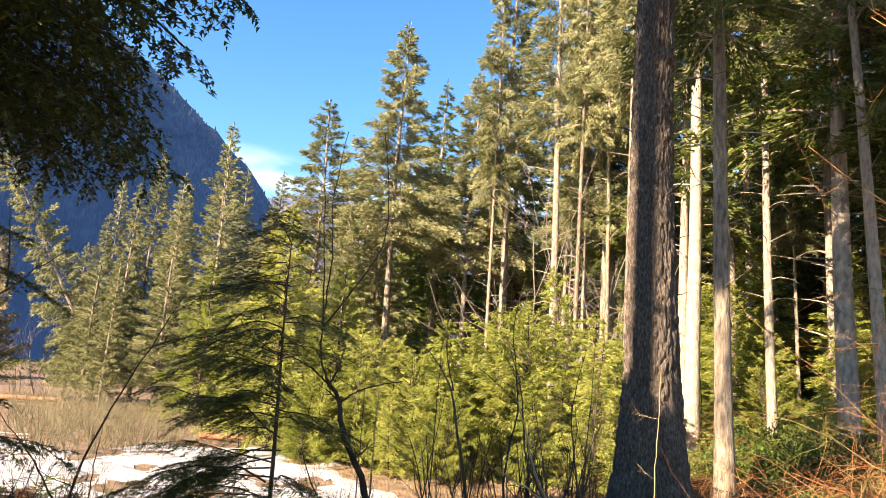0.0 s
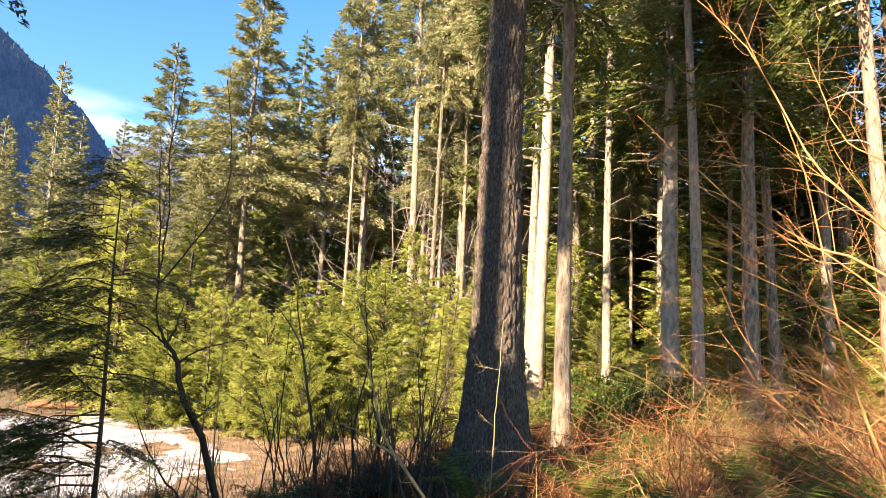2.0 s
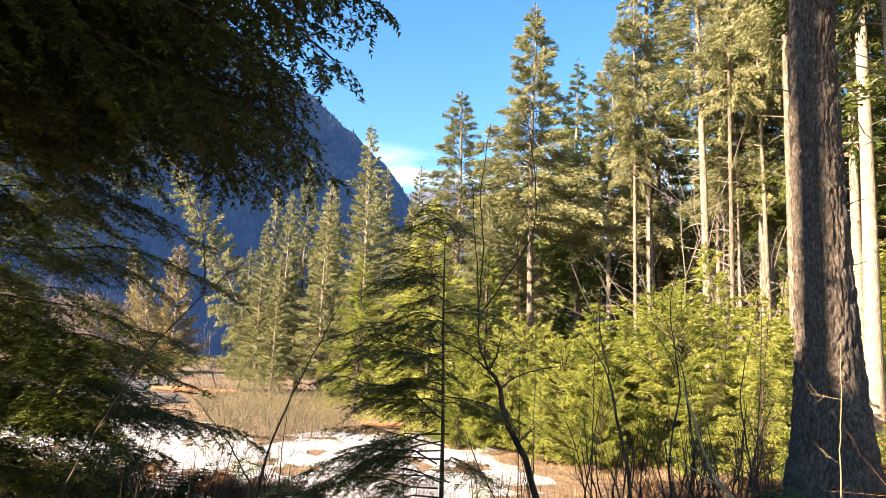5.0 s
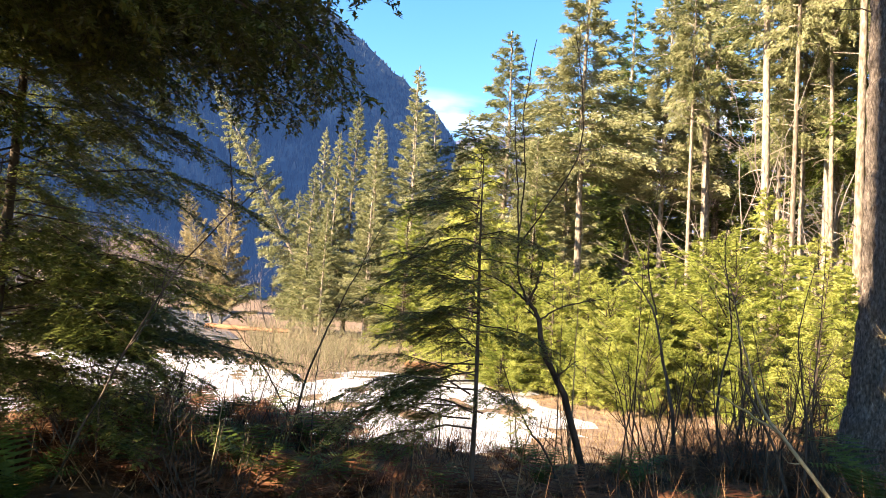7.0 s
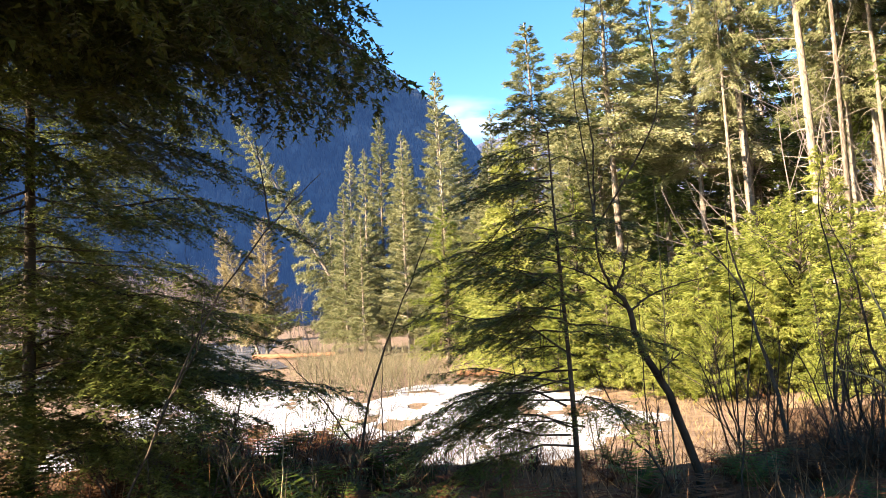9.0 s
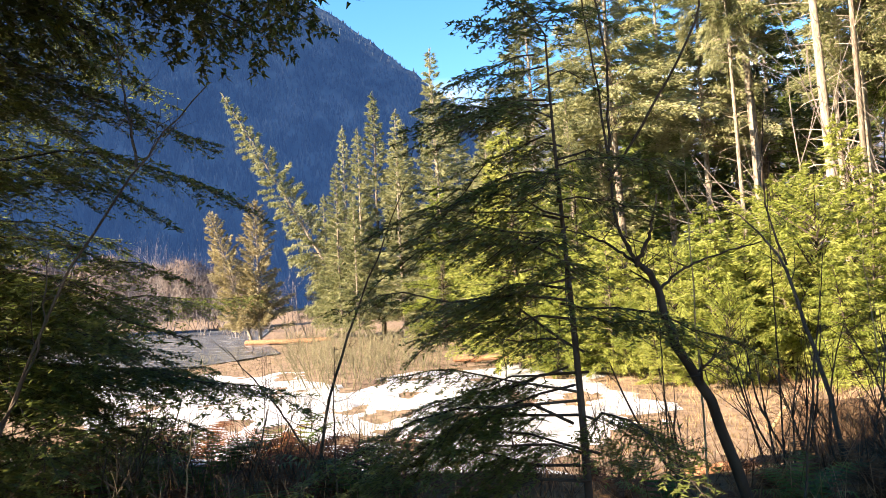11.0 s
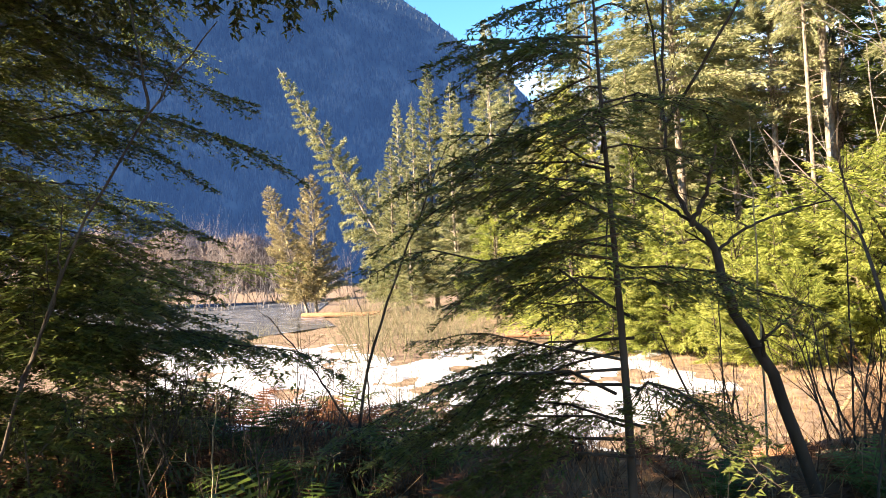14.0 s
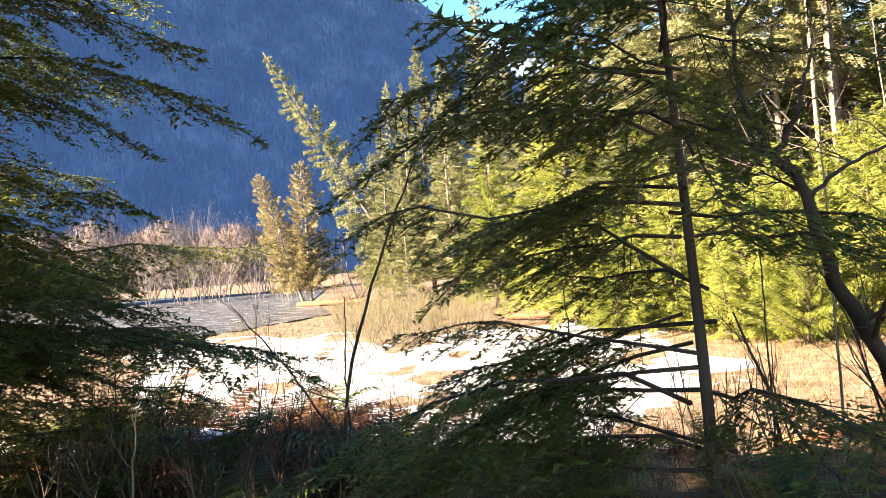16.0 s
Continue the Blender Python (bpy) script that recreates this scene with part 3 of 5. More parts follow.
# across the flat
for k, (x, y, size, wide, which, lean) in enumerate([
        (-19.6, 41.6, 0.82, 0.9, full_c, (0, 0)), (-21.8, 43.9, 0.88, 0.8, full_c, (0, 0)), (-18.3, 46.5, 0.9, 0.9, full_c, (0, 0)), (-15.5, 50.0, 0.95, 1.0, full_b, (0, 0)),
        (-13.2, 52.0, 0.98, 0.9, full_b, (0, 0)), (-20.2, 39.4, 0.66, 1.0, full_c, (0, 0)), (-15.8, 38.9, 0.74, 1.0, full_c, (0, 0)), (-13.0, 38.2, 0.8, 1.0, full_b, (0, 0)),
        (-10.6, 37.6, 0.62, 1.1, full_a, (0, 0)), (-9.0, 34.0, 0.6, 1.1, full_b, (0, 0)), (-17.6, 36.4, 0.5, 1.0, full_c, (0, 0)), (-11.4, 44.0, 0.8, 1.0, full_a, (0, 0)),
        (-4.2, 29.0, 0.62, 1.1, full_a, (0, 0)), (-8.0, 42.0, 0.78, 1.0, full_b, (0, 0)), (-3.4, 34.6, 0.72, 1.2, full_a, (0, 0)), (-5.0, 38.5, 0.95, 1.0, full_a, (0, 0)),
        (-19.6, 42.3, 1.12, 0.85, full_c, (12, -26)), (-26.9, 39.6, 0.98, 0.9, dry, (2, -17)), (-16.6, 41.2, 0.78, 1.0, full_b, (0, 0)), (-23.6, 44.0, 0.6, 1.0, full_c, (0, 0)),
        (-7.6, 29.4, 0.9, 0.9, hem_mid, (0, 0)), (-10.8, 31.5, 0.9, 0.9, hem_mid, (0, 0)), (-3.6, 24.8, 0.8, 0.9, hem_mid, (0, 0)),
        (9.2, 21.4, 0.6, 1.1, hem_mid, (0, 2)), (12.2, 19.8, 0.55, 1.2, hem_mid, (0, 0)), (14.6, 22.6, 0.9, 1.0, hem_mid, (0, 0)), (11.2, 25.6, 1.0, 1.0, hem_mid, (1, 0)), (17.4, 24.2, 1.1, 1.0, hem_mid, (0, 0)), (15.6, 18.4, 0.7, 1.1, hem_mid, (0, 0)), (8.9, 28.6, 0.9, 1.0, hem_mid, (0, 0)), (18.6, 17.0, 0.9, 1.1, hem_mid, (0, 0)), (13.6, 29.4, 1.2, 1.0, hem_mid, (0, 0))]):
    stand(which, x, y, size, 61 * k + 20, lean, wide)

# the bright young growth
r = rng(40)
for k, (x, y, size) in enumerate([(-3.6, 22.6, 1.0), (-1.4, 22.4, 1.1), (-0.7, 21.0, 0.9), (1.0, 20.8, 1.1), (1.9, 19.8, 1.0), (2.7, 20.6, 1.2), (3.5, 19.4, 1.0), (3.0, 18.4, 0.8), (-1.9, 23.6, 1.15),
                                  (4.4, 18.9, 1.1), (0.2, 22.6, 1.25), (2.2, 22.6, 1.3), (4.2, 21.2, 1.25), (5.4, 17.8, 0.9), (-4.4, 23.8, 0.8), (3.6, 15.8, 0.8), (4.4, 16.6, 0.95), (-0.3, 19.9, 0.7),
                                  (6.4, 23.5, 1.1), (9.0, 24.8, 0.9), (11.5, 27.0, 1.2), (8.6, 20.2, 0.6), (14.8, 24.4, 1.2), (12.6, 19.2, 0.7), (16.5, 21.5, 1.2), (11.0, 30.0, 1.3), (7.6, 13.4, 0.35), (8.4, 14.6, 0.4), (7.6, 19.4, 0.6), (9.8, 20.2, 0.7), (11.0, 21.6, 0.9), (12.5, 25.4, 1.2), (9.5, 26.4, 1.3), (14.2, 18.2, 0.8), (16.2, 15.2, 0.9), (6.3, 21.2, 0.8), (17.6, 19.0, 1.2), (10.4, 17.8, 0.5)]):
    stand((young_a, young_b, young_c)[k % 3], x, y, size * r.uniform(0.88, 1.12), 83 * k, (r.normal(0, 3), r.normal(0, 3)), r.uniform(0.85, 1.25))
for k in range(26):
    x = r.uniform(-4.6, 5.6)
    y = 20.4 - 0.42 * x + r.uniform(-1.5, 3.2)
    stand((young_c, young_b, young_c, young_a)[k % 4], x, y, r.uniform(0.35, 0.95), 59 * k, (r.normal(0, 4), r.normal(0, 4)), r.uniform(0.9, 1.4))

# the wood behind and beside the path: unseen trees added to shade it
for k, (x, y, size, wide, which) in enumerate([(-4.9, 1.3, 0.24, 2.4, full_a), (-7.9, -1.5, 1.5, 0.5, tall_c), (-4.6, -2.6, 0.55, 1.3, full_a), (3.0, -3.0, 0.8, 1.3, tall_c), (6.0, -1.6, 0.8, 1.3, tall_c), (1.0, -6.0, 0.8, 1.3, tall_c), (8.5, 1.0, 0.9, 1.3, tall_c)]):
    stand(which, x, y, size, 71 * k + 9, (0, 0), wide)
# the depth of the wood
for k in range(84):
    x, y = r.uniform(-8, 50), r.uniform(38, 66)
    if k >= 40:
        x, y = r.uniform(15, 46), r.uniform(12, 44)
        if x < 24 - 0.35 * (y - 12):
            x += 14
    stand(far_b if 3 < x < 13 or k % 4 == 0 else far_a, x, y, r.uniform(0.75, 1.15) * (1.0 if k % 3 else 0.6), 67 * k, (0, 0), r.uniform(1.0, 1.4))
for k in range(44):
    b, d = radians(r.uniform(-62, 4)), r.uniform(52, 80)
    stand(far_a, -math.sin(b) * d, math.cos(b) * d, r.uniform(0.7, 1.1), 31 * k, (0, 0), r.uniform(1.2, 1.7))


# ---- the great fir trunk beside the path ----
def great_trunk():
    t = thing("great_fir", on_land(2.49, 7.95, -0.1), "great fir trunk with dark furrowed bark and flared foot", "tree")
    H, sides, segs = 17.0, 128, 280
    g = Geo()
    zz = np.concatenate([np.linspace(0, 6.5, segs), np.linspace(6.7, H, 30)])
    th = np.linspace(0, 2 * np.pi, sides, endpoint=False)
    Z, T = np.meshgrid(zz, th, indexing="ij")
    R = 0.315 - 0.012 * Z + 0.31 * np.exp(-Z / 0.95)
    R = R + 0.10 * np.exp(-Z / 0.6) * np.cos(5 * T + 0.8)
    R = np.maximum(R, 0.06)
    rel = np.zeros_like(R)
    for i in range(R.shape[0]):
        for j in range(sides):
            c, s, z = math.cos(th[j]), math.sin(th[j]), zz[i]
            q = Vector((c * 4.2, s * 4.2, z * 1.5))
            w = noise.noise(q * 0.7) * 0.9
            a = noise.noise(Vector((c * 8 + w, s * 8 + w, z * 4.6)))
            b = noise.noise(Vector((c * 17, s * 17, z * 5.0 + 9)))
            rel[i, j] = -0.034 * (1 - min(1, abs(a) * 3.0)) + 0.014 * b + 0.012 * noise.noise(Vector((c * 0.8, s * 0.8, z * 7.5))) * 1.7
    R = R + rel
    X = R * np.cos(T) + 0.012 * Z + 0.02 * np.sin(Z)
    Y = R * np.sin(T) + 0.01 * Z
    v = np.stack([X, Y, Z], -1).reshape(-1, 3)
    i, j = np.meshgrid(np.arange(len(zz) - 1), np.arange(sides), indexing="ij")
    i, j = i.ravel(), j.ravel()
    jn = (j + 1) % sides
    g.add(v, np.stack([i * sides + j, i * sides + jn, (i + 1) * sides + jn, (i + 1) * sides + j], 1))
    part("trunk", g.done(), M_BARK_BIG, t, smooth=True)
    r = rng(77)
    for z, az, L in [(4.4, 0.1, 0.35), (3.6, -0.3, 0.25), (5.0, 2.9, 0.4), (4.1, -1.2, 0.5), (2.9, 0.2, 0.3), (5.6, -0.2, 0.8), (3.1, -1.9, 0.25), (6.2, 0.4, 0.7)]:
        h = Geo()
        s = np.linspace(0, 1, 5)
        out = np.array([math.cos(az), math.sin(az), 0])
        p = np.array([0.012 * z, 0.01 * z, z]) + out * (0.25 + s * L)[:, None] + np.array([0, 0, 1]) * ((0.5 * s - 0.2 * s * s) * L)[:, None] + r.normal(0, 0.012, (5, 3))
        h.tube(p, 0.009 * (1 - 0.8 * s), 5)
        part("dead_twig", h.done(), M_BARK_DARK, t)
    limbs, crown = crown_parts(H, 9.0, 3.2, 78, 60, 0.45, 22, droop=0.4, rise=0.0)
    tagged(part("branchwork", limbs, M_BARK_DARK, t), kind="stuff")
    part("crown", crown, M_NEEDLE, t)


great_trunk()


# ---- near hemlocks with needles ----
def spray(limbs, twigs, crown, start, way, length, r, needle=0.016, gap=0.011, droop=0.25, rise=0.0, rad=0.005, twig_gap=0.05, fan=0.36, hang=0.15, wide=0.2, sub=0.035):
    """One limb with its side twigs and flat rows of needles."""
    way = unit(np.asarray(way, dtype=float))
    n = 8
    s = np.linspace(0, 1, n)
    curve = np.cumsum(r.normal(0, 0.026, (n, 3)), axis=0) * length
    def at(t):
        t = np.asarray(t)
        c = np.stack([np.interp(t, s, curve[:, q]) for q in range(3)], -1)
        return start + way * (t * length)[..., None] + np.array([0, 0, 1.0]) * ((rise * t - droop * t * t) * length)[..., None] + c
    limbs.tube(at(s), rad * (1 - 0.85 * s), 4)
    flat = unit(np.cross(way, [0, 0, 1.0]))
    k = max(3, int(length / twig_gap))
    bases, dirs = [], []
    for i in range(k):
        t = 0.12 + 0.88 * (i + r.rand()) / k
        for sgn in (-1, 1):
            if r.rand() < 0.14:
                continue
            L = length * fan * (1.06 - t) ** 0.8 * r.uniform(0.5, 1.15) + 0.03
            d = unit(way * r.uniform(0.55, 1.0) + flat * sgn * r.uniform(0.7, 1.1) + np.array([0, 0, 1.0]) * r.normal(-hang, 0.16))
            b = at(np.array(t))
            q = np.linspace(0, 1, 2)
            twigs.tube(b + d * (q * L)[:, None] - np.array([0, 0, 1.0]) * (hang * 0.6 * q * q * L)[:, None], 0.0018 * (1 - 0.7 * q), 3)
            m = max(4, int(L / gap))
            u = (np.arange(m) + r.rand(m)) / m
            sag = np.array([0, 0, 1.0]) * hang * 0.6
            bases.append(b + d * (u * L)[:, None] - sag * (u * u * L)[:, None])
            dirs.append(np.repeat(d[None], m, 0))
            across = unit(np.cross(d, [0, 0, 1.0]))
            for w in range(int(L / sub)):
                q = 0.15 + 0.8 * r.rand()
                ls = L * 0.42 * (1.15 - q) * r.uniform(0.6, 1.2)
                ds = unit(d * 0.8 + across * r.choice([-1, 1]) * r.uniform(0.6, 1.0) + np.array([0, 0, 1.0]) * r.normal(-hang * 0.5, 0.15))
                m = max(3, int(ls / gap))
                u = (np.arange(m) + r.rand(m)) / m
                bases.append(b + d * (q * L) - sag * (q * q * L) + ds * (u * ls)[:, None])
                dirs.append(np.repeat(ds[None], m, 0))
    u = r.uniform(0.3, 1, int(length / gap))
    bases.append(at(u))
    dirs.append(np.repeat(way[None], len(u), 0))
    b, d = np.concatenate(bases), np.concatenate(dirs)
    m = len(b)
    L = np.full(m, needle)
    sd = unit(np.cross(d, [0, 0, 1.0])) * r.choice([-1, 1], m)[:, None]
    nd = unit(d * 0.55 + sd * r.uniform(0.6, 1.1, m)[:, None] + r.normal(0, 0.22, (m, 3)))
    L = L * r.uniform(0.7, 1.3, m)
    w = unit(np.cross(nd, np.array([0, 0, 1.0]) + r.normal(0, 0.3, (m, 3)))) * (L * wide)[:, None]
    crown.blades(b - nd * 0.001, b + nd * L[:, None], w)


def near_hemlock(name, place, H, d, spans, seed, label, needle, gap, lean=(0.0, 0.0), leader=None, twig_gap=0.04, wide=0.2, mat_needle=None, sub=0.035, hang=0.15):
    """A sapling or small tree near by: spans are (height, bearing, length, rise, droop) of its limbs."""
    r = rng(seed)
    t = thing(name, place, label, "tree")
    s = np.linspace(0, 1, 14)
    g = Geo()
    line = np.stack([lean[0] * s + 0.012 * np.sin(5 * s), lean[1] * s + 0.012 * np.cos(4 * s), s * H], 1)
    g.tube(line, d / 2 * (1 - 0.82 * s), 8)
    if leader is not None:
        q = np.linspace(0, 1, 6)
        p = line[-1] + np.outer(q, leader) + np.outer(q * q, [leader[0] * 0.4, 0, -0.05])
        g.tube(p, d * 0.09 * (1 - 0.7 * q), 5)
    part("trunk", g.done(), M_BARK_DARK, t, smooth=True)
    for z, bearing, length, rise, droop in spans:
        limbs, twigs, crown = Geo(), Geo(), Geo()
        start = np.array([np.interp(z, line[:, 2], line[:, 0]), np.interp(z, line[:, 2], line[:, 1]), z])
        az = radians(bearing)
        spray(limbs, twigs, crown, start, (-math.sin(az), math.cos(az), 0), length, r, needle, gap, droop, rise, 0.0025 + 0.0035 * length, twig_gap, wide=wide, sub=sub, hang=hang)
        limb = part("limb", limbs.done(), M_BARK_DARK, t)
        tagged(part("twigwork", twigs.done(), M_BARK_DARK, limb), kind="stuff")
        part("needles", crown.done(), mat_needle or M_NEEDLE_SHADE, limb)
    if leader is not None:
        limbs, crown = Geo(), Geo()
        twigs = limbs
        for q in (0.35, 0.6, 0.8, 1.0):
            for b in (60, 200, 300):
                st = line[-1] + np.array(leader) * q
                spray(limbs, twigs, crown, st, (-math.sin(radians(b + 90 * q)), math.cos(radians(b + 90 * q)), 0.1), 0.26 * (1.15 - q) + 0.08, r, needle, gap, 0.5, 0.1, 0.003, twig_gap)
        limb = tagged(part("leader", limbs.done(), M_BARK_DARK, t), kind="stuff")
        part("needles", crown.done(), mat_needle or M_NEEDLE_SHADE, limb)
    return t


# bearings: 0 ahead (+y), 90 to -x
r = rng(51)
spans = []
base_z = float(land(-1.08, 4.74))
for i in range(50):
    z = 0.55 + 2.05 * (i / 50) ** 0.95 - base_z
    u = i / 50
    b = r.choice([90, 60, 120, 150, 30, 75, 105, 180, 270, 250, 300], p=[.16, .12, .13, .08, .06, .11, .1, .05, .07, .06, .06]) + r.normal(0, 14)
    L = (1.15 if b < 200 else 0.75) * (1 - u) ** 0.55 * r.uniform(0.65, 1.1) + 0.16
    spans.append((z, b, L, r.uniform(-0.08, 0.5), r.uniform(0.05, 0.6)))
near_hemlock("hemlock_sapling", on_land(-1.06, 4.74), 2.42 - base_z, 0.042, spans, 52, "dark slender hemlock sapling in shade with flat lacy branches", 0.023, 0.0105, (-0.02, 0.0), (-0.12, 0.0, 0.24), hang=0.34, mat_needle=M_BANK, sub=0.03)

# a taller hemlock beside it on the bank, trunk half in sun
spans = []
r = rng(61)
base_z = float(land(-5.25, 4.7))
for i in range(120):
    u = i / 120
    z = 0.35 + 5.6 * u - base_z
    b = 2.39996 * 57.3 * i + r.normal(0, 15)
    L = 2.7 * (1 - u) ** 0.5 * r.uniform(0.6, 1.1) + 0.2
    spans.append((z, b, L, r.uniform(0.0, 0.2), r.uniform(0.15, 0.4)))
for i in range(8):
    spans.append((r.uniform(0.5, 1.6) - base_z, r.uniform(285, 385), r.uniform(1.9, 2.8), r.uniform(0.0, 0.12), r.uniform(0.1, 0.25)))
near_hemlock("bank_hemlock", on_land(-5.3, 4.7), 6.4 - base_z, 0.11, spans, 62, "hemlock on the bank with layered drooping green branches", 0.040, 0.018, (0.05, 0.05), twig_gap=0.058, wide=0.2, sub=0.048, hang=0.35, mat_needle=M_BANK)


def great_boughs():
    """An old fir left of the path; long boughs with hanging twigs reach over it."""
    r = rng(71)
    t = thing("old_fir", on_land(-5.4, 0.2), "old fir with long dark boughs and hanging twigs", "tree")
    part("trunk", trunk_geo(20.0, 0.5, 72, 0.004), M_BARK_DARK, t, smooth=True)
    ox, oy, oz = on_land(-5.4, 0.2)
    limbs, crown = Geo(), Geo()
    ends = [((-2.75, 5.7, 3.55), 3.9), ((-3.1, 5.5, 3.1), 3.7), ((-1.8, 4.75, 4.35), 4.9), ((-2.2, 4.6, 3.05), 4.0), ((-2.9, 5.0, 4.4), 4.9), ((-3.3, 4.2, 3.7), 4.3), ((-3.9, 5.9, 4.0), 4.6),
            ((-2.2, 3.9, 4.9), 5.4), ((-4.2, 5.4, 3.2), 3.9), ((-3.6, 6.3, 4.6), 5.2), ((-4.6, 4.4, 2.6), 3.4), ((-2.6, 5.3, 4.9), 5.5), ((-4.9, 6.2, 3.6), 4.4), ((-3.0, 2.6, 4.6), 5.2), ((-3.4, 3.4, 5.6), 6.2), ((-3.8, 1.0, 4.6), 5.2)]
    for i in range(10):
        ex, ey = r.uniform(-5.2, -2.7), r.uniform(3.4, 6.2)
        ends.append(((ex, ey, r.uniform(3.3, 5.2)), r.uniform(4.3, 6.0)))
    ends += [((-2.1, 4.9, 4.0), 4.7), ((-2.5, 4.9, 3.5), 4.2), ((-2.7, 5.2, 3.9), 4.6), ((-2.3, 4.3, 3.6), 4.4), ((-2.9, 4.7, 3.2), 4.0), ((-3.3, 5.2, 3.6), 4.3), ((-2.4, 5.0, 4.6), 5.1), ((-2.0, 4.4, 4.7), 5.2)]
    for (ex, ey, ez), sz in ends:
        start = np.array([0, 0, sz - oz])
        end = np.array([ex - ox, ey - oy, ez - oz])
        d = end - start
        L = np.linalg.norm(d)
        n = 10
        s = np.linspace(0, 1, n)
        pts = start + d * s[:, None] + np.array([0, 0, 1.0]) * (0.16 * L * s * (1 - s))[:, None] + r.normal(0, 0.03, (n, 3)) * s[:, None]
        limbs.tube(pts, 0.032 * (1 - 0.85 * s) + 0.003, 6)
        for q in np.linspace(0.2, 1.0, 40):
            st = np.array([np.interp(q, s, pts[:, c]) for c in range(3)])
            way = unit(d + 0 * d)
            flat = unit(np.cross(way, [0, 0, 1.0]))
            for sgn in (-1, 1):
                LL = 1.0 * (1.12 - q) * r.uniform(0.6, 1.1) + 0.22
                spray(limbs, limbs, crown, st, way * r.uniform(0.35, 0.8) + flat * sgn * r.uniform(0.5, 1) + np.array([0, 0, r.normal(-0.45, 0.25)]), LL, r, 0.05, 0.022, 0.35, 0.0, 0.003, 0.075, 0.42, 0.85, 0.26, 0.075)
    tagged(part("boughwork", limbs.done(), M_BARK_DARK, t), kind="stuff")
    part("foliage", crown.done(), M_NEEDLE_SHADE, t)
    # unseen crown, raised so that it shades only the great trunk's upper part
    lim2, cr2 = crown_parts(20.0, 12.0, 3.2, 73, 100, 0.4, 26, droop=0.4, rise=0.0)
    tagged(part("branchwork", lim2, M_BARK_DARK, t), kind="stuff")
    part("crown", cr2, M_NEEDLE, t)


great_boughs()


# ---- bare shrubs and saplings ----
def grow(g, start, way, length, rad, depth, r, bendy=0.25, up=0.12, kids=3, shrink=0.62, seg=7, tips=None):
    """A twisting stem that forks into thinner ones."""
    pts, d = [np.asarray(start, dtype=float)], unit(np.asarray(way, dtype=float))
    for i in range(seg):
        d = unit(d + r.normal(0, bendy / seg ** 0.5, 3) + np.array([0, 0, up / seg]))
        pts.append(pts[-1] + d * length / seg)
    pts = np.array(pts)
    q = np.linspace(0, 1, len(pts))
    g.tube(pts, rad * (1 - 0.72 * q), 6 if rad > 0.012 else (4 if rad > 0.004 else 3))
    if depth <= 0:
        return
    for i in range(kids + (r.rand() < 0.5)):
        u = r.uniform(0.3, 0.97)
        j = int(u * seg)
        out = unit(d + r.normal(0, 0.62, 3) + np.array([0, 0, up]))
        grow(g, pts[j], out, length * shrink * r.uniform(0.55, 1.1), max(rad * (1 - 0.7 * u) * 0.7, 0.0016), depth - 1, r, bendy, up, kids, shrink, max(4, seg - 1))


def stem_thing(name, place, lines, material, label, category, seed, twigs=5, twig_len=0.35, depth=1, group=""):
    """A shrub or sapling: lines are lists of points (relative to the place) with start and end radius; each becomes a stem with twigs."""
    r = rng(seed)
    t = thing(name, place, label, category, group)
    for pts, r0, r1 in lines:
        g = Geo()
        pts = np.asarray(pts, dtype=float)
        s = np.linspace(0, 1, len(pts))
        f = np.linspace(0, 1, 18)
        fine = np.stack([np.interp(f, s, pts[:, c]) for c in range(3)], 1)
        for _ in range(2):
            fine[1:-1] = (fine[:-2] + 2 * fine[1:-1] + fine[2:]) / 4
        fine[1:-1] += r.normal(0, r0 * 0.25 + 0.002, (16, 3))
        g.tube(fine, r0 + (r1 - r0) * f, 7)
        stem = part("stem", g.done(), material, t, smooth=True)
        for i in range(twigs):
            g = Geo()
            u = r.uniform(0.25, 1.0)
            p = np.array([np.interp(u, f, fine[:, c]) for c in range(3)])
            grow(g, p, np.array([r.normal(0, 0.8), r.normal(0, 0.8), r.uniform(0.1, 0.9)]), twig_len * r.uniform(0.5, 1.3), max((r0 + (r1 - r0) * u) * 0.4, 0.002), depth, r, 0.35, 0.2, 3, 0.6, 6)
            part("twig", g.done(), material, stem)
    return t


def at_land(x, y, pts):
    z0 = float(land(x, y))
    return (x, y, z0), lambda px, py, pz: (px - x, py - y, pz - z0)


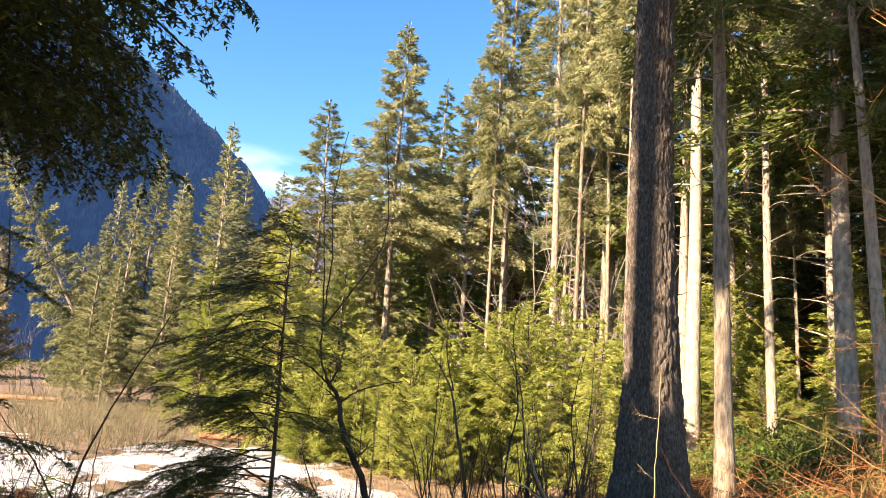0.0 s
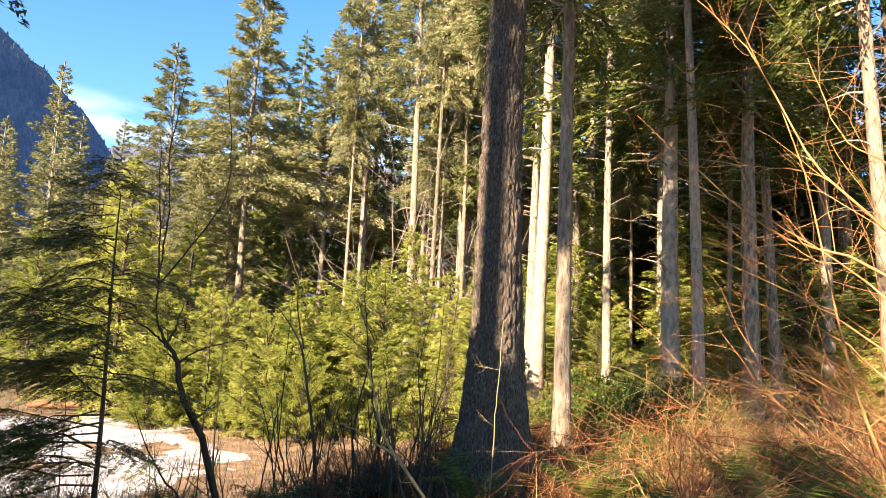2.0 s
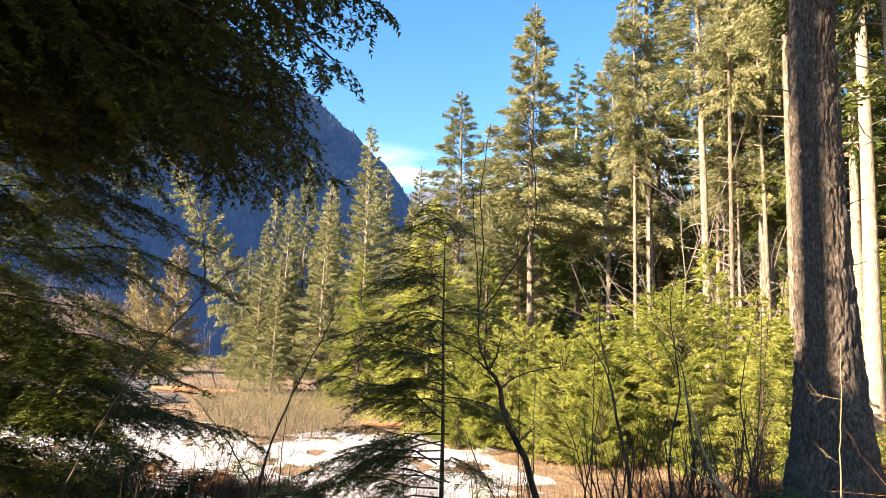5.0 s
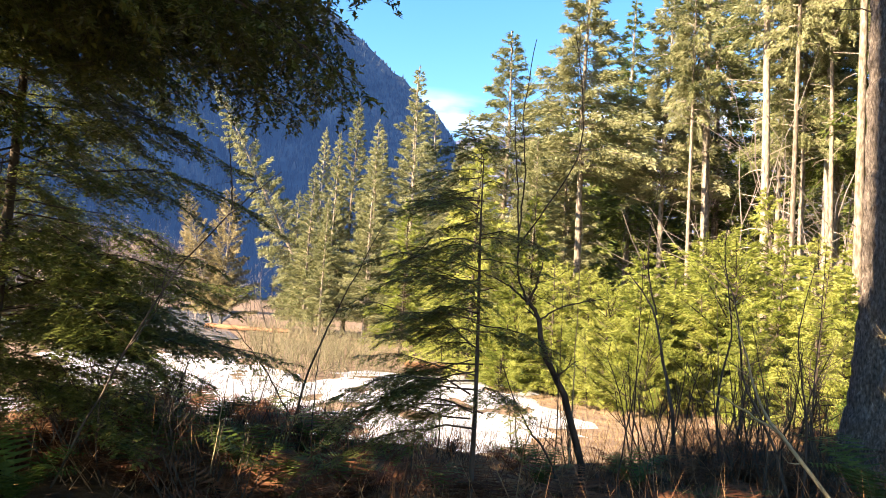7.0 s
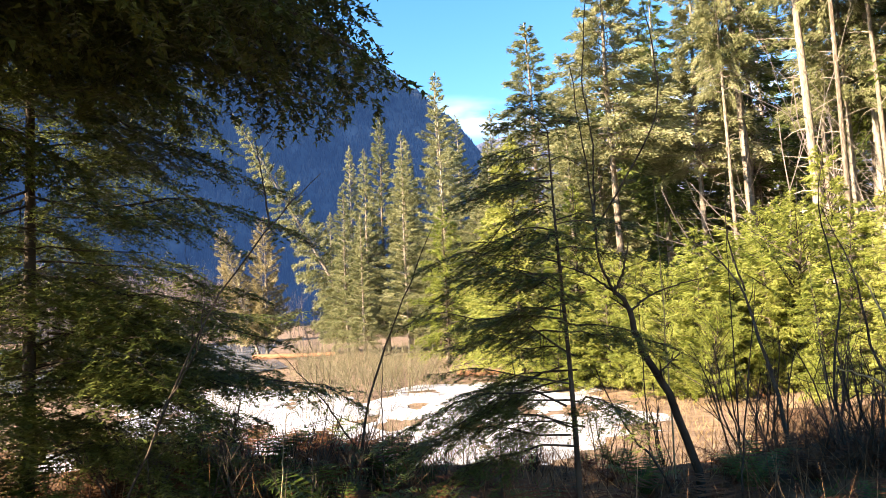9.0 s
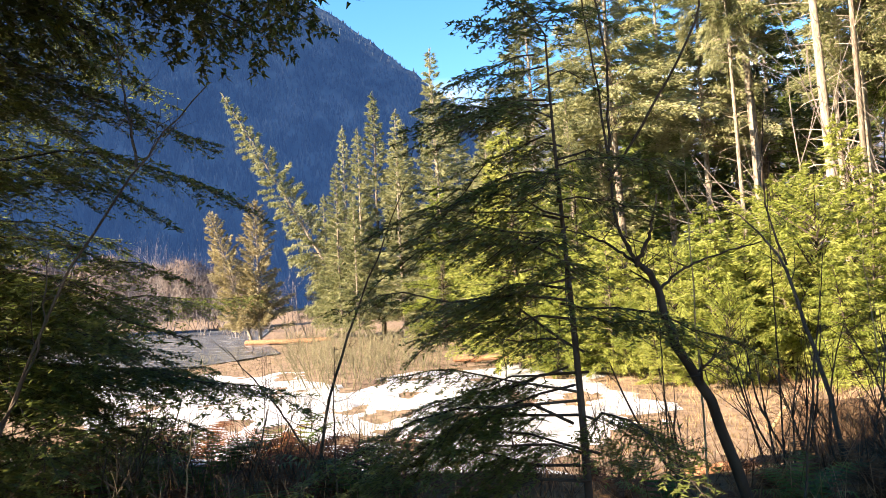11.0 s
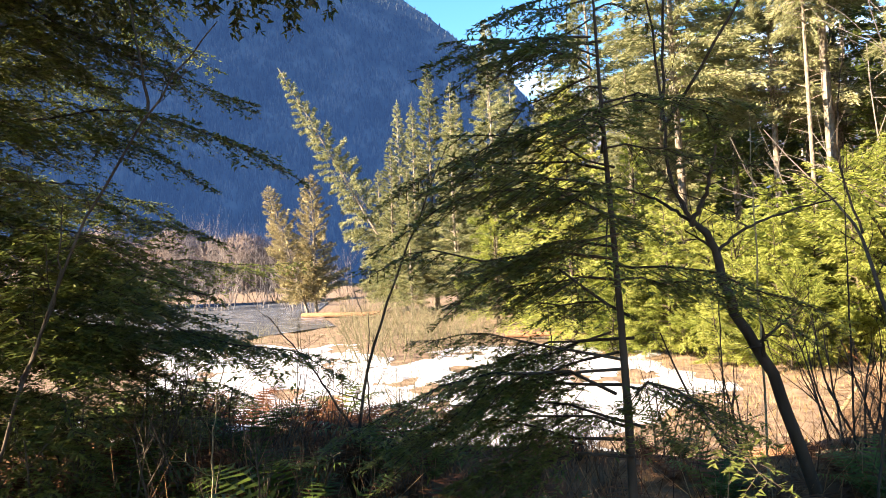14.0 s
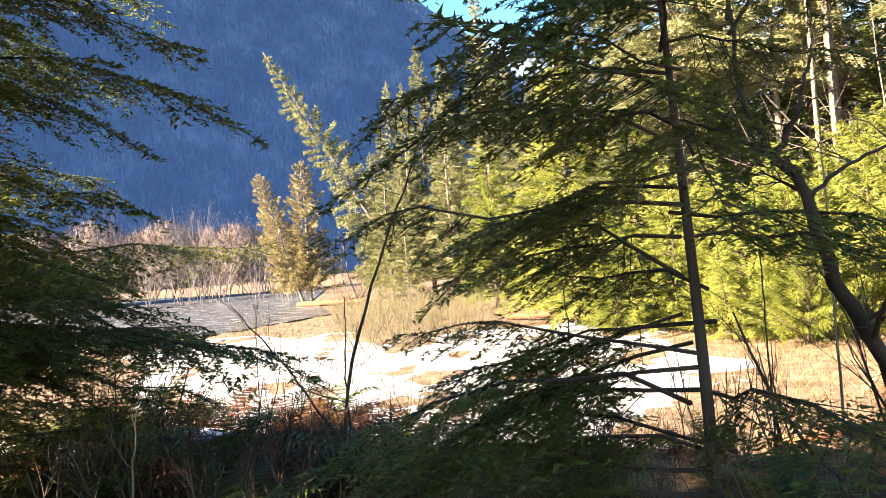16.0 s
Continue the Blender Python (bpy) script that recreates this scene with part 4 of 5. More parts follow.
# the crooked dark sapling beside the hemlock
place, rel = at_land(-0.3, 5.75, None)
stem_thing("crooked_sapling", place, [
    ([rel(-0.3, 5.75, -0.75), rel(-0.36, 5.70, 0.1), rel(-0.53, 5.55, 0.75), rel(-0.68, 5.40, 1.05), rel(-0.72, 5.36, 1.30), rel(-0.80, 5.32, 1.42)], 0.034, 0.015),
    ([rel(-0.80, 5.32, 1.42), rel(-0.90, 5.3, 1.6), rel(-0.92, 5.3, 2.2), rel(-1.0, 5.3, 3.0)], 0.010, 0.003),
    ([rel(-0.80, 5.32, 1.42), rel(-0.98, 5.36, 1.56), rel(-1.22, 5.4, 1.66)], 0.009, 0.003),
    ([rel(-0.72, 5.36, 1.30), rel(-0.62, 5.4, 1.40), rel(-0.45, 5.4, 1.45), rel(-0.25, 5.4, 1.50)], 0.008, 0.003),
    ([rel(-0.82, 5.32, 1.42), rel(-0.74, 5.25, 1.58), rel(-0.70, 5.2, 1.75)], 0.012, 0.004),
    ([rel(-0.92, 5.3, 1.85), rel(-0.72, 5.15, 2.1), rel(-0.50, 5.05, 2.4), rel(-0.43, 5.0, 2.6), rel(-0.45, 5.0, 3.0), rel(-0.52, 5.0, 3.4)], 0.007, 0.003),
    ([rel(-0.92, 5.3, 1.9), rel(-0.88, 5.3, 2.4), rel(-0.93, 5.3, 2.9), rel(-0.85, 5.3, 3.5)], 0.007, 0.003),
    ([rel(-0.3, 5.75, -0.75), rel(-0.6, 5.6, 0.2), rel(-0.85, 5.45, 0.55), rel(-0.98, 5.3, 0.95)], 0.013, 0.003)],
    M_BARK_DARK, "crooked dark bare sapling forking into curved stems", "sapling", 81, 5, 0.3)
place, rel = at_land(0.5, 7.7, None)
stem_thing("thin_sapling", place, [
    ([rel(0.5, 7.7, -0.7), rel(0.42, 7.75, 0.3), rel(0.3, 7.85, 0.9), rel(0.22, 7.95, 1.4), rel(0.02, 8.0, 1.75), rel(-0.25, 8.0, 1.95)], 0.024, 0.003),
    ([rel(0.22, 7.95, 1.4), rel(0.10, 8.0, 1.9), rel(0.12, 8.0, 2.4), rel(0.2, 8.0, 2.9)], 0.010, 0.002),
    ([rel(0.9, 7.3, -0.7), rel(0.75, 7.3, 0.6), rel(0.95, 7.4, 1.3), rel(0.8, 7.4, 2.1), rel(0.95, 7.5, 2.7)], 0.014, 0.002)],
    M_BARK_DARK, "thin dark leaning sapling with bare twigs", "sapling", 82, 5, 0.4)
place, rel = at_land(1.25, 6.2, None)
stem_thing("bare_shrub", place, [
    ([rel(1.25, 6.2, -0.5), rel(1.15, 6.2, 0.3), rel(0.85, 6.3, 0.9), rel(0.8, 6.3, 1.5), rel(0.65, 6.4, 2.0)], 0.017, 0.002),
    ([rel(1.3, 6.2, -0.5), rel(1.35, 6.3, 0.6), rel(1.25, 6.3, 1.3), rel(1.4, 6.3, 1.9)], 0.013, 0.002),
    ([rel(1.0, 6.4, -0.5), rel(1.1, 6.4, 0.5), rel(0.95, 6.5, 1.4)], 0.012, 0.002)],
    M_BARK_DARK, "dark bare shrub with several thin upright stems", "shrub", 83, 7, 0.45)
place, rel = at_land(1.5, 4.6, None)
stem_thing("dead_branch", place, [
    ([rel(1.5, 4.6, -0.1), rel(1.05, 5.1, 0.5), rel(0.8, 5.3, 0.85), rel(0.75, 5.4, 1.2), rel(0.62, 5.5, 1.5)], 0.016, 0.003),
    ([rel(0.95, 5.2, 0.65), rel(0.6, 5.35, 0.85), rel(0.45, 5.4, 0.9)], 0.009, 0.003)],
    M_TAN_TWIG, "pale dead branch leaning over the undergrowth", "branch", 84, 2, 0.25)
place, rel = at_land(-3.9, 4.0, None)
stem_thing("bare_shrub", place, [
    ([rel(-3.9, 4.0, -0.2), rel(-3.4, 3.95, 0.7), rel(-2.95, 3.95, 1.5), rel(-2.49, 3.94, 1.95), rel(-2.2, 3.92, 2.15)], 0.009, 0.002),
    ([rel(-2.55, 3.94, 1.9), rel(-2.55, 3.9, 2.15), rel(-2.6, 3.9, 2.4)], 0.006, 0.002),
    ([rel(-3.3, 3.95, 0.9), rel(-3.0, 3.9, 1.25), rel(-2.95, 3.9, 1.6)], 0.006, 0.002)],
    M_BARK_DARK, "bare grey-brown shrub with a long leaning stem", "shrub", 85, 4, 0.3)
place, rel = at_land(-3.4, 6.6, None)
stem_thing("bare_shrub", place, [
    ([rel(-3.4, 6.6, -0.7), rel(-3.35, 6.6, 0.3), rel(-3.1, 6.6, 1.0), rel(-2.8, 6.6, 1.6), rel(-2.5, 6.6, 2.2)], 0.016, 0.003),
    ([rel(-3.4, 6.6, 0.1), rel(-3.7, 6.5, 0.6), rel(-4.1, 6.5, 1.0)], 0.010, 0.003)],
    M_BARK_DARK, "bare dark shrub forking above the ferns", "shrub", 86, 6, 0.4)
place, rel = at_land(5.0, 3.1, None)
stem_thing("orange_twig_shrub", place, [
    ([rel(4.90, 3.10, -0.05), rel(3.30, 2.95, 2.04), rel(3.01, 3.63, 2.27), rel(2.77, 4.05, 2.79), rel(2.51, 4.45, 3.30)], 0.011, 0.002),
    ([rel(5.00, 3.18, -0.05), rel(3.23, 2.88, 2.18), rel(3.06, 3.33, 2.64), rel(2.93, 3.70, 3.57), rel(2.75, 4.07, 4.09)], 0.011, 0.002),
    ([rel(5.10, 3.10, -0.05), rel(3.22, 2.89, 1.82), rel(2.94, 3.69, 2.46), rel(2.75, 4.30, 2.81)], 0.008, 0.002),
    ([rel(4.90, 3.18, -0.05), rel(3.21, 2.90, 1.53), rel(3.12, 3.54, 1.92), rel(2.78, 4.29, 2.31)], 0.008, 0.002),
    ([rel(5.00, 3.10, -0.05), rel(3.27, 2.98, 1.18), rel(3.11, 3.68, 1.50), rel(2.81, 4.50, 1.75)], 0.008, 0.002),
    ([rel(5.10, 3.18, -0.05), rel(2.98, 2.85, 0.87), rel(3.00, 3.11, 1.64), rel(3.06, 3.46, 2.86), rel(2.93, 3.82, 3.79)], 0.011, 0.002),
    ([rel(4.90, 3.10, -0.05), rel(3.24, 2.86, 2.55), rel(3.17, 3.23, 2.80), rel(3.18, 3.49, 3.44)], 0.008, 0.002),
    ([rel(5.00, 3.18, -0.05), rel(3.35, 3.04, 1.35), rel(3.23, 3.44, 1.71), rel(3.08, 4.08, 1.95)], 0.008, 0.002)],
    M_BARK_ORANGE, "sunlit shrub of long bare orange-brown twigs over the path", "shrub", 88, 9, 0.75, 1)
# straight switches between the crooked stems
for k, (x, y, h, lx) in enumerate([(-0.55, 6.6, 2.6, 0.02), (0.0, 7.4, 2.2, 0.06), (-1.9, 7.0, 1.5, -0.05), (1.9, 6.0, 1.8, 0.1), (-0.15, 5.9, 1.6, 0.25), (-2.7, 5.6, 1.2, 0.05), (-3.0, 4.6, 0.9, 0.1), (-1.7, 5.4, 1.0, 0.03), (1.6, 7.4, 2.4, 0.15), (1.0, 8.6, 2.0, -0.1), (-0.8, 7.9, 2.0, 0.0)]):
    z = float(land(x, y))
    stem_thing("switch_stem", (x, y, z), [([(0, 0, -0.1), (lx * 0.4, 0.02, h * 0.4), (lx * 0.7, 0, h * 0.7), (lx, 0.02, h)], 0.008, 0.002)], M_BARK_DARK if k % 3 else M_TAN_TWIG, "thin straight bare switch in the undergrowth", "stem", 90 + k, 3, 0.22, 1, "bare switches")


def arching_shrub(place, seed, stems, reach, high, material, label, lean=(0.0, 0.0), depth=2):
    """A many-stemmed shrub whose bare canes arch outwards."""
    r = rng(seed)
    t = thing("red_twig_shrub", place, label, "shrub")
    for i in range(stems):
        g = Geo()
        az = r.rand() * 6.28
        w = np.array([math.cos(az) * 0.6 + lean[0], math.sin(az) * 0.6 + lean[1], r.uniform(0.6, 1.2)])
        grow(g, np.array([r.normal(0, 0.12), r.normal(0, 0.12), -0.05]), w, high * r.uniform(0.6, 1.15), r.uniform(0.005, 0.010), depth, r, 0.5, -0.3 * reach, 4, 0.62, 8)
        part("cane", g.done(), material if r.rand() < 0.75 else M_BARK_OLIVE, t)
    return t


arching_shrub(on_land(5.2, 4.5), 101, 20, 1.3, 3.6, M_BARK_RED, "tangled shrub of reddish bare canes in low sun", (-0.25, 0.15))
arching_shrub(on_land(6.6, 6.2), 102, 18, 1.2, 3.4, M_BARK_RED, "tangled shrub of reddish bare canes in low sun", (-0.2, 0.1))
arching_shrub(on_land(3.9, 5.9), 103, 16, 1.4, 1.5, M_BARK_RED, "low tangle of rusty bare canes beside the great trunk", (0.0, 0.0))
bramble = arching_shrub(on_land(6.4, 9.2), 104, 9, 1.3, 2.0, M_BARK_RED, "rusty bare bramble under the firs", (0, 0))
arching_shrub(on_land(8.4, 8.6), 105, 9, 1.2, 2.4, M_BARK_RED, "rusty bare bramble under the firs", (-0.1, 0))
arching_shrub(on_land(3.2, 4.9), 106, 20, 1.2, 1.2, M_BARK_RED, "pale rusty canes beside the path", (0, 0), 1)
arching_shrub(on_land(4.6, 3.2), 107, 4, 0.9, 3.0, M_BARK_OLIVE, "tall olive bare shrub reaching over the path", (-0.3, 0.35))
arching_shrub(on_land(2.2, 9.4), 108, 8, 1.2, 1.2, M_BARK_RED, "low reddish canes behind the great trunk", (0, 0), 1)
arching_shrub(on_land(0.9, 9.9), 109, 8, 1.1, 1.2, M_BARK_RED, "low reddish canes on the bank", (0, 0), 1)
for k, (x, y, s) in enumerate([(5.2, 8.0, 0.9), (7.4, 7.4, 1.0), (5.6, 10.6, 0.9), (7.6, 11.2, 1.1), (9.4, 10.6, 1.1), (9.0, 12.8, 1.0), (4.6, 6.9, 0.7), (6.0, 5.2, 0.9), (7.2, 5.0, 1.0), (3.4, 9.0, 0.7), (11.0, 12.4, 1.1), (6.8, 13.4, 1.0), (1.7, 8.6, 0.6), (8.0, 16.0, 1.0), (12.0, 17.5, 1.1), (5.2, 13.2, 0.8)]):
    stand(bramble, x, y, s, 64 * k)


def brush(name, place, seed, stems, high, spread, material, label, category, depth=2, group=""):
    """An upright many-stemmed bush of fine twigs."""
    r = rng(seed)
    t = thing(name, place, label, category, group)
    g = Geo()
    for i in range(stems):
        az = r.rand() * 6.28
        p = np.array([math.cos(az), math.sin(az), 0]) * spread * r.rand() ** 0.5 * 0.5
        grow(g, p + [0, 0, -0.1], np.array([math.cos(az) * 0.4, math.sin(az) * 0.4, 1.0]) + r.normal(0, 0.12, 3), high * r.uniform(0.6, 1.1), 0.006 + 0.004 * high, depth, r, 0.22, 0.25, 4, 0.55, 6)
    tagged(part("twigwork", g.done(), material, t), kind="stuff")
    return t


willow = brush("willow_bush", on_land(-9.9, 19.6), 111, 20, 1.7, 2.0, M_WILLOW, "olive-grey bare willow bush by the snow", "bush", 2, "willow bushes")
for k, (x, y, s) in enumerate([(-8.9, 20.8, 0.9), (-11.3, 20.6, 1.0), (-10.6, 22.0, 0.8), (-12.6, 22.6, 0.9), (-8.4, 23.0, 0.7), (-13.6, 24.6, 0.9), (-10.8, 25.5, 0.8), (-15.2, 27.0, 0.9), (-12.6, 28.6, 0.9), (-17.0, 30.0, 0.8), (-7.0, 25.6, 0.7), (-6.4, 13.6, 0.55), (-9.6, 16.4, 0.5), (-13.4, 17.4, 0.6), (-18.5, 24.0, 0.6), (-9.4, 22.6, 0.9), (-11.6, 24.0, 1.0), (-9.6, 24.6, 0.8), (-13.4, 26.6, 1.0), (-11.8, 27.2, 0.9), (-18.4, 32.2, 0.9), (-16.2, 32.6, 1.0)]):
    stand(willow, x, y, s, 77 * k)
twiggy = brush("bare_shrub", on_land(0.2, 8.8), 116, 5, 1.7, 0.7, M_BARK_DARK, "thin dark bare shrub with forking twigs on the bank", "shrub", 2, "bare shrubs on the bank")
for k, (x, y, s) in enumerate([(1.0, 7.4, 0.9), (-0.5, 9.3, 0.9), (1.6, 8.9, 1.1), (1.1, 10.3, 1.2), (-1.4, 8.8, 0.7), (1.8, 6.8, 0.9), (0.6, 9.6, 1.1), (2.0, 10.8, 1.2)]):
    stand(twiggy, x, y, s, 83 * k)
thick = brush("dark_brush", on_land(-3.1, 5.0), 115, 12, 0.95, 0.7, M_BARK_DARK, "low tangle of dark bare twigs on the bank", "brush", 2, "twiggy brush on the bank")
for k, (x, y, s) in enumerate([(-2.2, 5.5, 0.55), (-3.9, 4.7, 1.0), (-4.6, 5.6, 1.1), (-1.6, 6.2, 0.5), (-3.2, 6.5, 0.75), (-2.0, 7.4, 0.5), (-5.4, 6.6, 1.1), (-3.8, 5.9, 0.95), (-2.7, 4.3, 0.7), (1.0, 7.5, 0.8), (1.5, 7.8, 0.85), (0.5, 7.7, 0.7), (1.3, 6.9, 0.7)]):
    stand(thick, x, y, s, 49 * k)
alder = brush("bare_alder", on_land(-44.0, 50.5), 121, 9, 7.2, 2.2, M_GREY_TWIG, "bare grey alder on the far bank", "tree", 2, "alders on the far bank")
for k, (x, y, s) in enumerate([(-41.5, 52.5, 0.9), (-46.5, 49.0, 1.05), (-49.0, 47.5, 1.0), (-38.8, 53.5, 0.8), (-51.5, 46.0, 0.95), (-36.5, 54.5, 0.7), (-47.5, 52.0, 1.0), (-30.5, 44.0, 0.5), (-28.6, 42.6, 0.55), (-33.5, 47.0, 0.5), (-26.0, 43.5, 0.6), (-23.8, 41.6, 0.5), (5.6, 28.0, 1.3), (3.4, 33.0, 1.4), (8.6, 31.0, 1.4)]):
    stand(alder, x, y, s, 53 * k)
rosy = brush("rosy_thicket", on_land(-52.0, 63.0), 122, 11, 8.0, 7.0, M_PINK_TWIG, "rounded rosy-tan thicket lit by the sun across the river", "thicket", 3, "thickets across the river")
r = rng(123)
k = 13000
az, rr = r.rand(k) * 6.28, 4.6 * r.rand(k) ** 0.5
top = 8.2 * np.sqrt(np.maximum(1 - (rr / 5.2) ** 2, 0))
base = np.stack([np.cos(az) * rr, np.sin(az) * rr, top * r.uniform(0.3, 1.0, k)], 1)
way = unit(np.stack([np.cos(az) * 0.35, np.sin(az) * 0.35, np.full(k, 0.6)], 1) + r.normal(0, 0.7, (k, 3)))
g = Geo()
g.blades(base, base + way * r.uniform(0.3, 0.8, k)[:, None], np.stack([np.cos(az + 1), np.sin(az + 1), az * 0], 1) * 0.045)
tagged(part("twig_haze", g.done(), M_PINK_TWIG, rosy), kind="stuff")
for k, (x, y, s) in enumerate([(-58.5, 59.0, 1.1), (-65.0, 55.0, 1.15), (-47.0, 66.0, 0.75), (-55.0, 62.0, 0.95), (-61.5, 58.5, 1.0), (-49.5, 65.5, 0.85), (-70.0, 52.0, 1.1)]):
    stand(rosy, x, y, s, 91 * k)


# ---- ferns, litter, grass ----
def fern_thing(name, place, seed, fronds, length, material, label, group, flop=0.0):
    r = rng(seed)
    t = thing(name, place, label, "fern", group)
    for i in range(fronds):
        g = Geo()
        az = 2.4 * i + r.normal(0, 0.3)
        out = np.array([math.cos(az), math.sin(az), 0])
        L = length * r.uniform(0.7, 1.1)
        rise = r.uniform(0.65, 1.15) * (1 - flop)
        def at(q):
            q = np.asarray(q)
            return out * (L * 0.68 * q)[..., None] + np.array([0, 0, 1.0]) * (L * rise * (1.25 * q - 0.72 * q * q))[..., None]
        k = 16
        q = np.linspace(0.0, 1.0, 2 * k + 1)
        perp = np.array([-out[1], out[0], 0])
        mid, wid = at(q), (0.005 * (1 - 0.7 * q))[:, None]
        lft, rgt = mid - perp * wid, mid + perp * wid
        m = 2 * k + 1
        qt = q[1:-1:2]
        d = unit(at(np.minimum(qt + 0.03, 1)) - at(qt - 0.03))
        ln = (L * 0.19 * np.sin(np.pi * (0.10 + 0.86 * qt)) ** 0.7 + 0.01)[:, None]
        drop = np.array([0, 0, -0.2])
        tl = mid[1:-1:2] + unit(-perp + d * 0.35 + drop + r.normal(0, 0.1, (k, 3))) * ln
        tr = mid[1:-1:2] + unit(perp + d * 0.35 + drop + r.normal(0, 0.1, (k, 3))) * ln
        j = np.arange(2 * k)
        i2 = np.arange(0, 2 * k, 2)
        faces = np.stack([j, m + j, m + j + 1, j + 1], 1).tolist() + np.stack([i2, i2 + 1, 2 * m + np.arange(k)], 1).tolist() + np.stack([m + i2 + 1, m + i2, 2 * m + k + np.arange(k)], 1).tolist()
        data = (np.concatenate([lft, rgt, tl, tr]), faces)
        part("frond", data, material, t)
    return t


GF, DF = "green sword ferns on the bank", "dead bracken on the bank"
fern = fern_thing("sword_fern", on_land(3.3, 4.1), 131, 17, 0.95, M_FERN, "green sword fern with arching fronds", GF)
dead = fern_thing("dead_bracken", on_land(-2.0, 4.7), 132, 14, 1.0, M_DEADFERN, "rusty dead bracken sagging over the bank", DF, 0.35)
r = rng(133)
for k, (x, y, s) in enumerate([(2.7, 4.6, 0.9), (3.9, 4.7, 1.0), (4.3, 3.9, 0.9), (1.9, 6.4, 1.0), (2.9, 5.9, 0.8), (-2.6, 4.9, 0.9), (-2.2, 5.3, 0.55), (-3.2, 5.3, 0.9), (-1.5, 5.6, 0.5), (-4.2, 5.2, 1.0), (0.0, 6.6, 0.6), (-0.8, 6.6, 0.6), (-4.7, 4.0, 1.0), (-3.7, 3.6, 0.8),
                               (5.0, 6.9, 0.9), (-2.9, 6.3, 0.9), (3.6, 7.6, 0.8), (0.6, 5.6, 0.6), (-4.4, 6.6, 1.0), (-5.8, 6.2, 1.0), (5.6, 4.9, 0.9), (4.9, 9.5, 1.0), (6.6, 11.0, 1.0)]):
    stand(fern, x, y, s, 40 * k)
for k in range(110):
    x, y = (r.uniform(-6.5, 1.6), r.uniform(4.0, 8.4)) if k < 88 else (r.uniform(2.5, 8.5), r.uniform(4.5, 12))
    if math.hypot(x + 0.97, y - 2.9) > 1.5 and not (x > -1.2 and x < 2 and y > 7.4):
        low_here = 0.5 if -3.2 < x < 1.6 and y > 5.2 else 1.0
        stand(dead, x, y, r.uniform(0.55, 1.0) * low_here, 53 * k)
for k, (x, y, size) in enumerate([(0.6, 7.2, 0.7), (1.1, 7.6, 0.8), (1.5, 7.2, 0.7), (0.9, 8.0, 0.75), (1.7, 8.1, 0.7), (0.3, 7.8, 0.6), (1.4, 8.4, 0.7), (-0.1, 7.3, 0.5)]):
    stand(dead, x, y, size, 29 + 71 * k)
for k in range(14):
    x, y = r.uniform(-6.5, 1.2), r.uniform(4.3, 8.6)
    stand(fern, x, y, r.uniform(0.6, 1.0) * (0.55 if x > -3.2 and y > 5.2 else 1.0), 37 * k)


def leafy_bush(place, seed, high, wide, label):
    """A low evergreen bush: thin stems and small oval leaves in an uneven dome."""
    r = rng(seed)
    t = thing("salal_bush", place, label, "bush", "evergreen bushes under the firs")
    g = Geo()
    for i in range(16):
        az = r.rand() * 6.28
        grow(g, np.array([r.normal(0, 0.2), r.normal(0, 0.2), -0.05]), np.array([math.cos(az) * wide / high, math.sin(az) * wide / high, 1.0]), high * r.uniform(0.7, 1.1), 0.008, 1, r, 0.4, 0.1)
    tagged(part("stemwork", g.done(), M_BARK_DARK, t), kind="stuff")
    k = 5200
    az, q, el = r.rand(k) * 6.28, r.rand(k) ** 0.4, r.rand(k)
    lump = 1 + 0.22 * np.sin(3 * az + seed) + 0.15 * np.sin(7 * az + 5 * el)
    base = np.stack([np.cos(az) * q * wide * lump * np.sqrt(1 - el ** 2 * 0.9), np.sin(az) * q * wide * lump * np.sqrt(1 - el ** 2 * 0.9), high * el * q * lump + 0.04], 1)
    way = unit(np.stack([np.cos(az), np.sin(az), az * 0 + 0.5], 1) + r.normal(0, 0.6, (k, 3)))
    h = Geo()
    h.leaves(base, base + way * r.uniform(0.04, 0.09, k)[:, None], unit(np.cross(way, r.normal(0, 1, (k, 3)))) * 0.02)
    part("foliage", h.done(), M_FERN, t)
    return t


salal = leafy_bush(on_land(6.0, 11.9), 171, 0.75, 0.9, "low dark green evergreen bush under the firs")
for k, (x, y, s) in enumerate([(5.2, 12.3, 0.9), (7.0, 12.2, 1.1), (6.6, 13.6, 1.2), (8.2, 12.9, 1.0), (5.0, 9.0, 0.6), (6.0, 7.2, 0.6), (9.6, 15.2, 1.1), (7.6, 15.8, 1.2), (4.4, 14.4, 0.9), (11.0, 17.4, 1.2), (3.5, 6.4, 0.45), (5.6, 5.9, 0.5)]):
    stand(salal, x, y, s, 73 * k)


def scatter_blades(name, count, area, length, width, material, label, category, seed, lie=0.0, keep=None):
    """Many single blades, stalks or leaves over a stretch of ground."""
    r = rng(seed)
    x, y = r.uniform(area[0], area[1], count), r.uniform(area[2], area[3], count)
    if keep:
        ok = keep(x, y)
        x, y = x[ok], y[ok]
    k = len(x)
    base = np.stack([x, y, land(x, y) - 0.01], 1)
    way = np.stack([r.normal(0, 0.45 + lie, k), r.normal(0, 0.45 + lie, k), r.uniform(0.5, 1.1, k) * (1 - lie * 0.6)], 1)
    L = length * r.uniform(0.5, 1.3, k)
    a = r.rand(k) * 6.28
    side = np.stack([np.cos(a), np.sin(a), a * 0], 1) * (width * r.uniform(0.6, 1.4, k))[:, None]
    g = Geo()
    (g.leaves if lie > 0.5 else g.blades)(base, base + unit(way) * L[:, None], side)
    v, f = g.done()
    tagged(new(name, mesh(name, v, f, material)), label, category, kind="stuff")


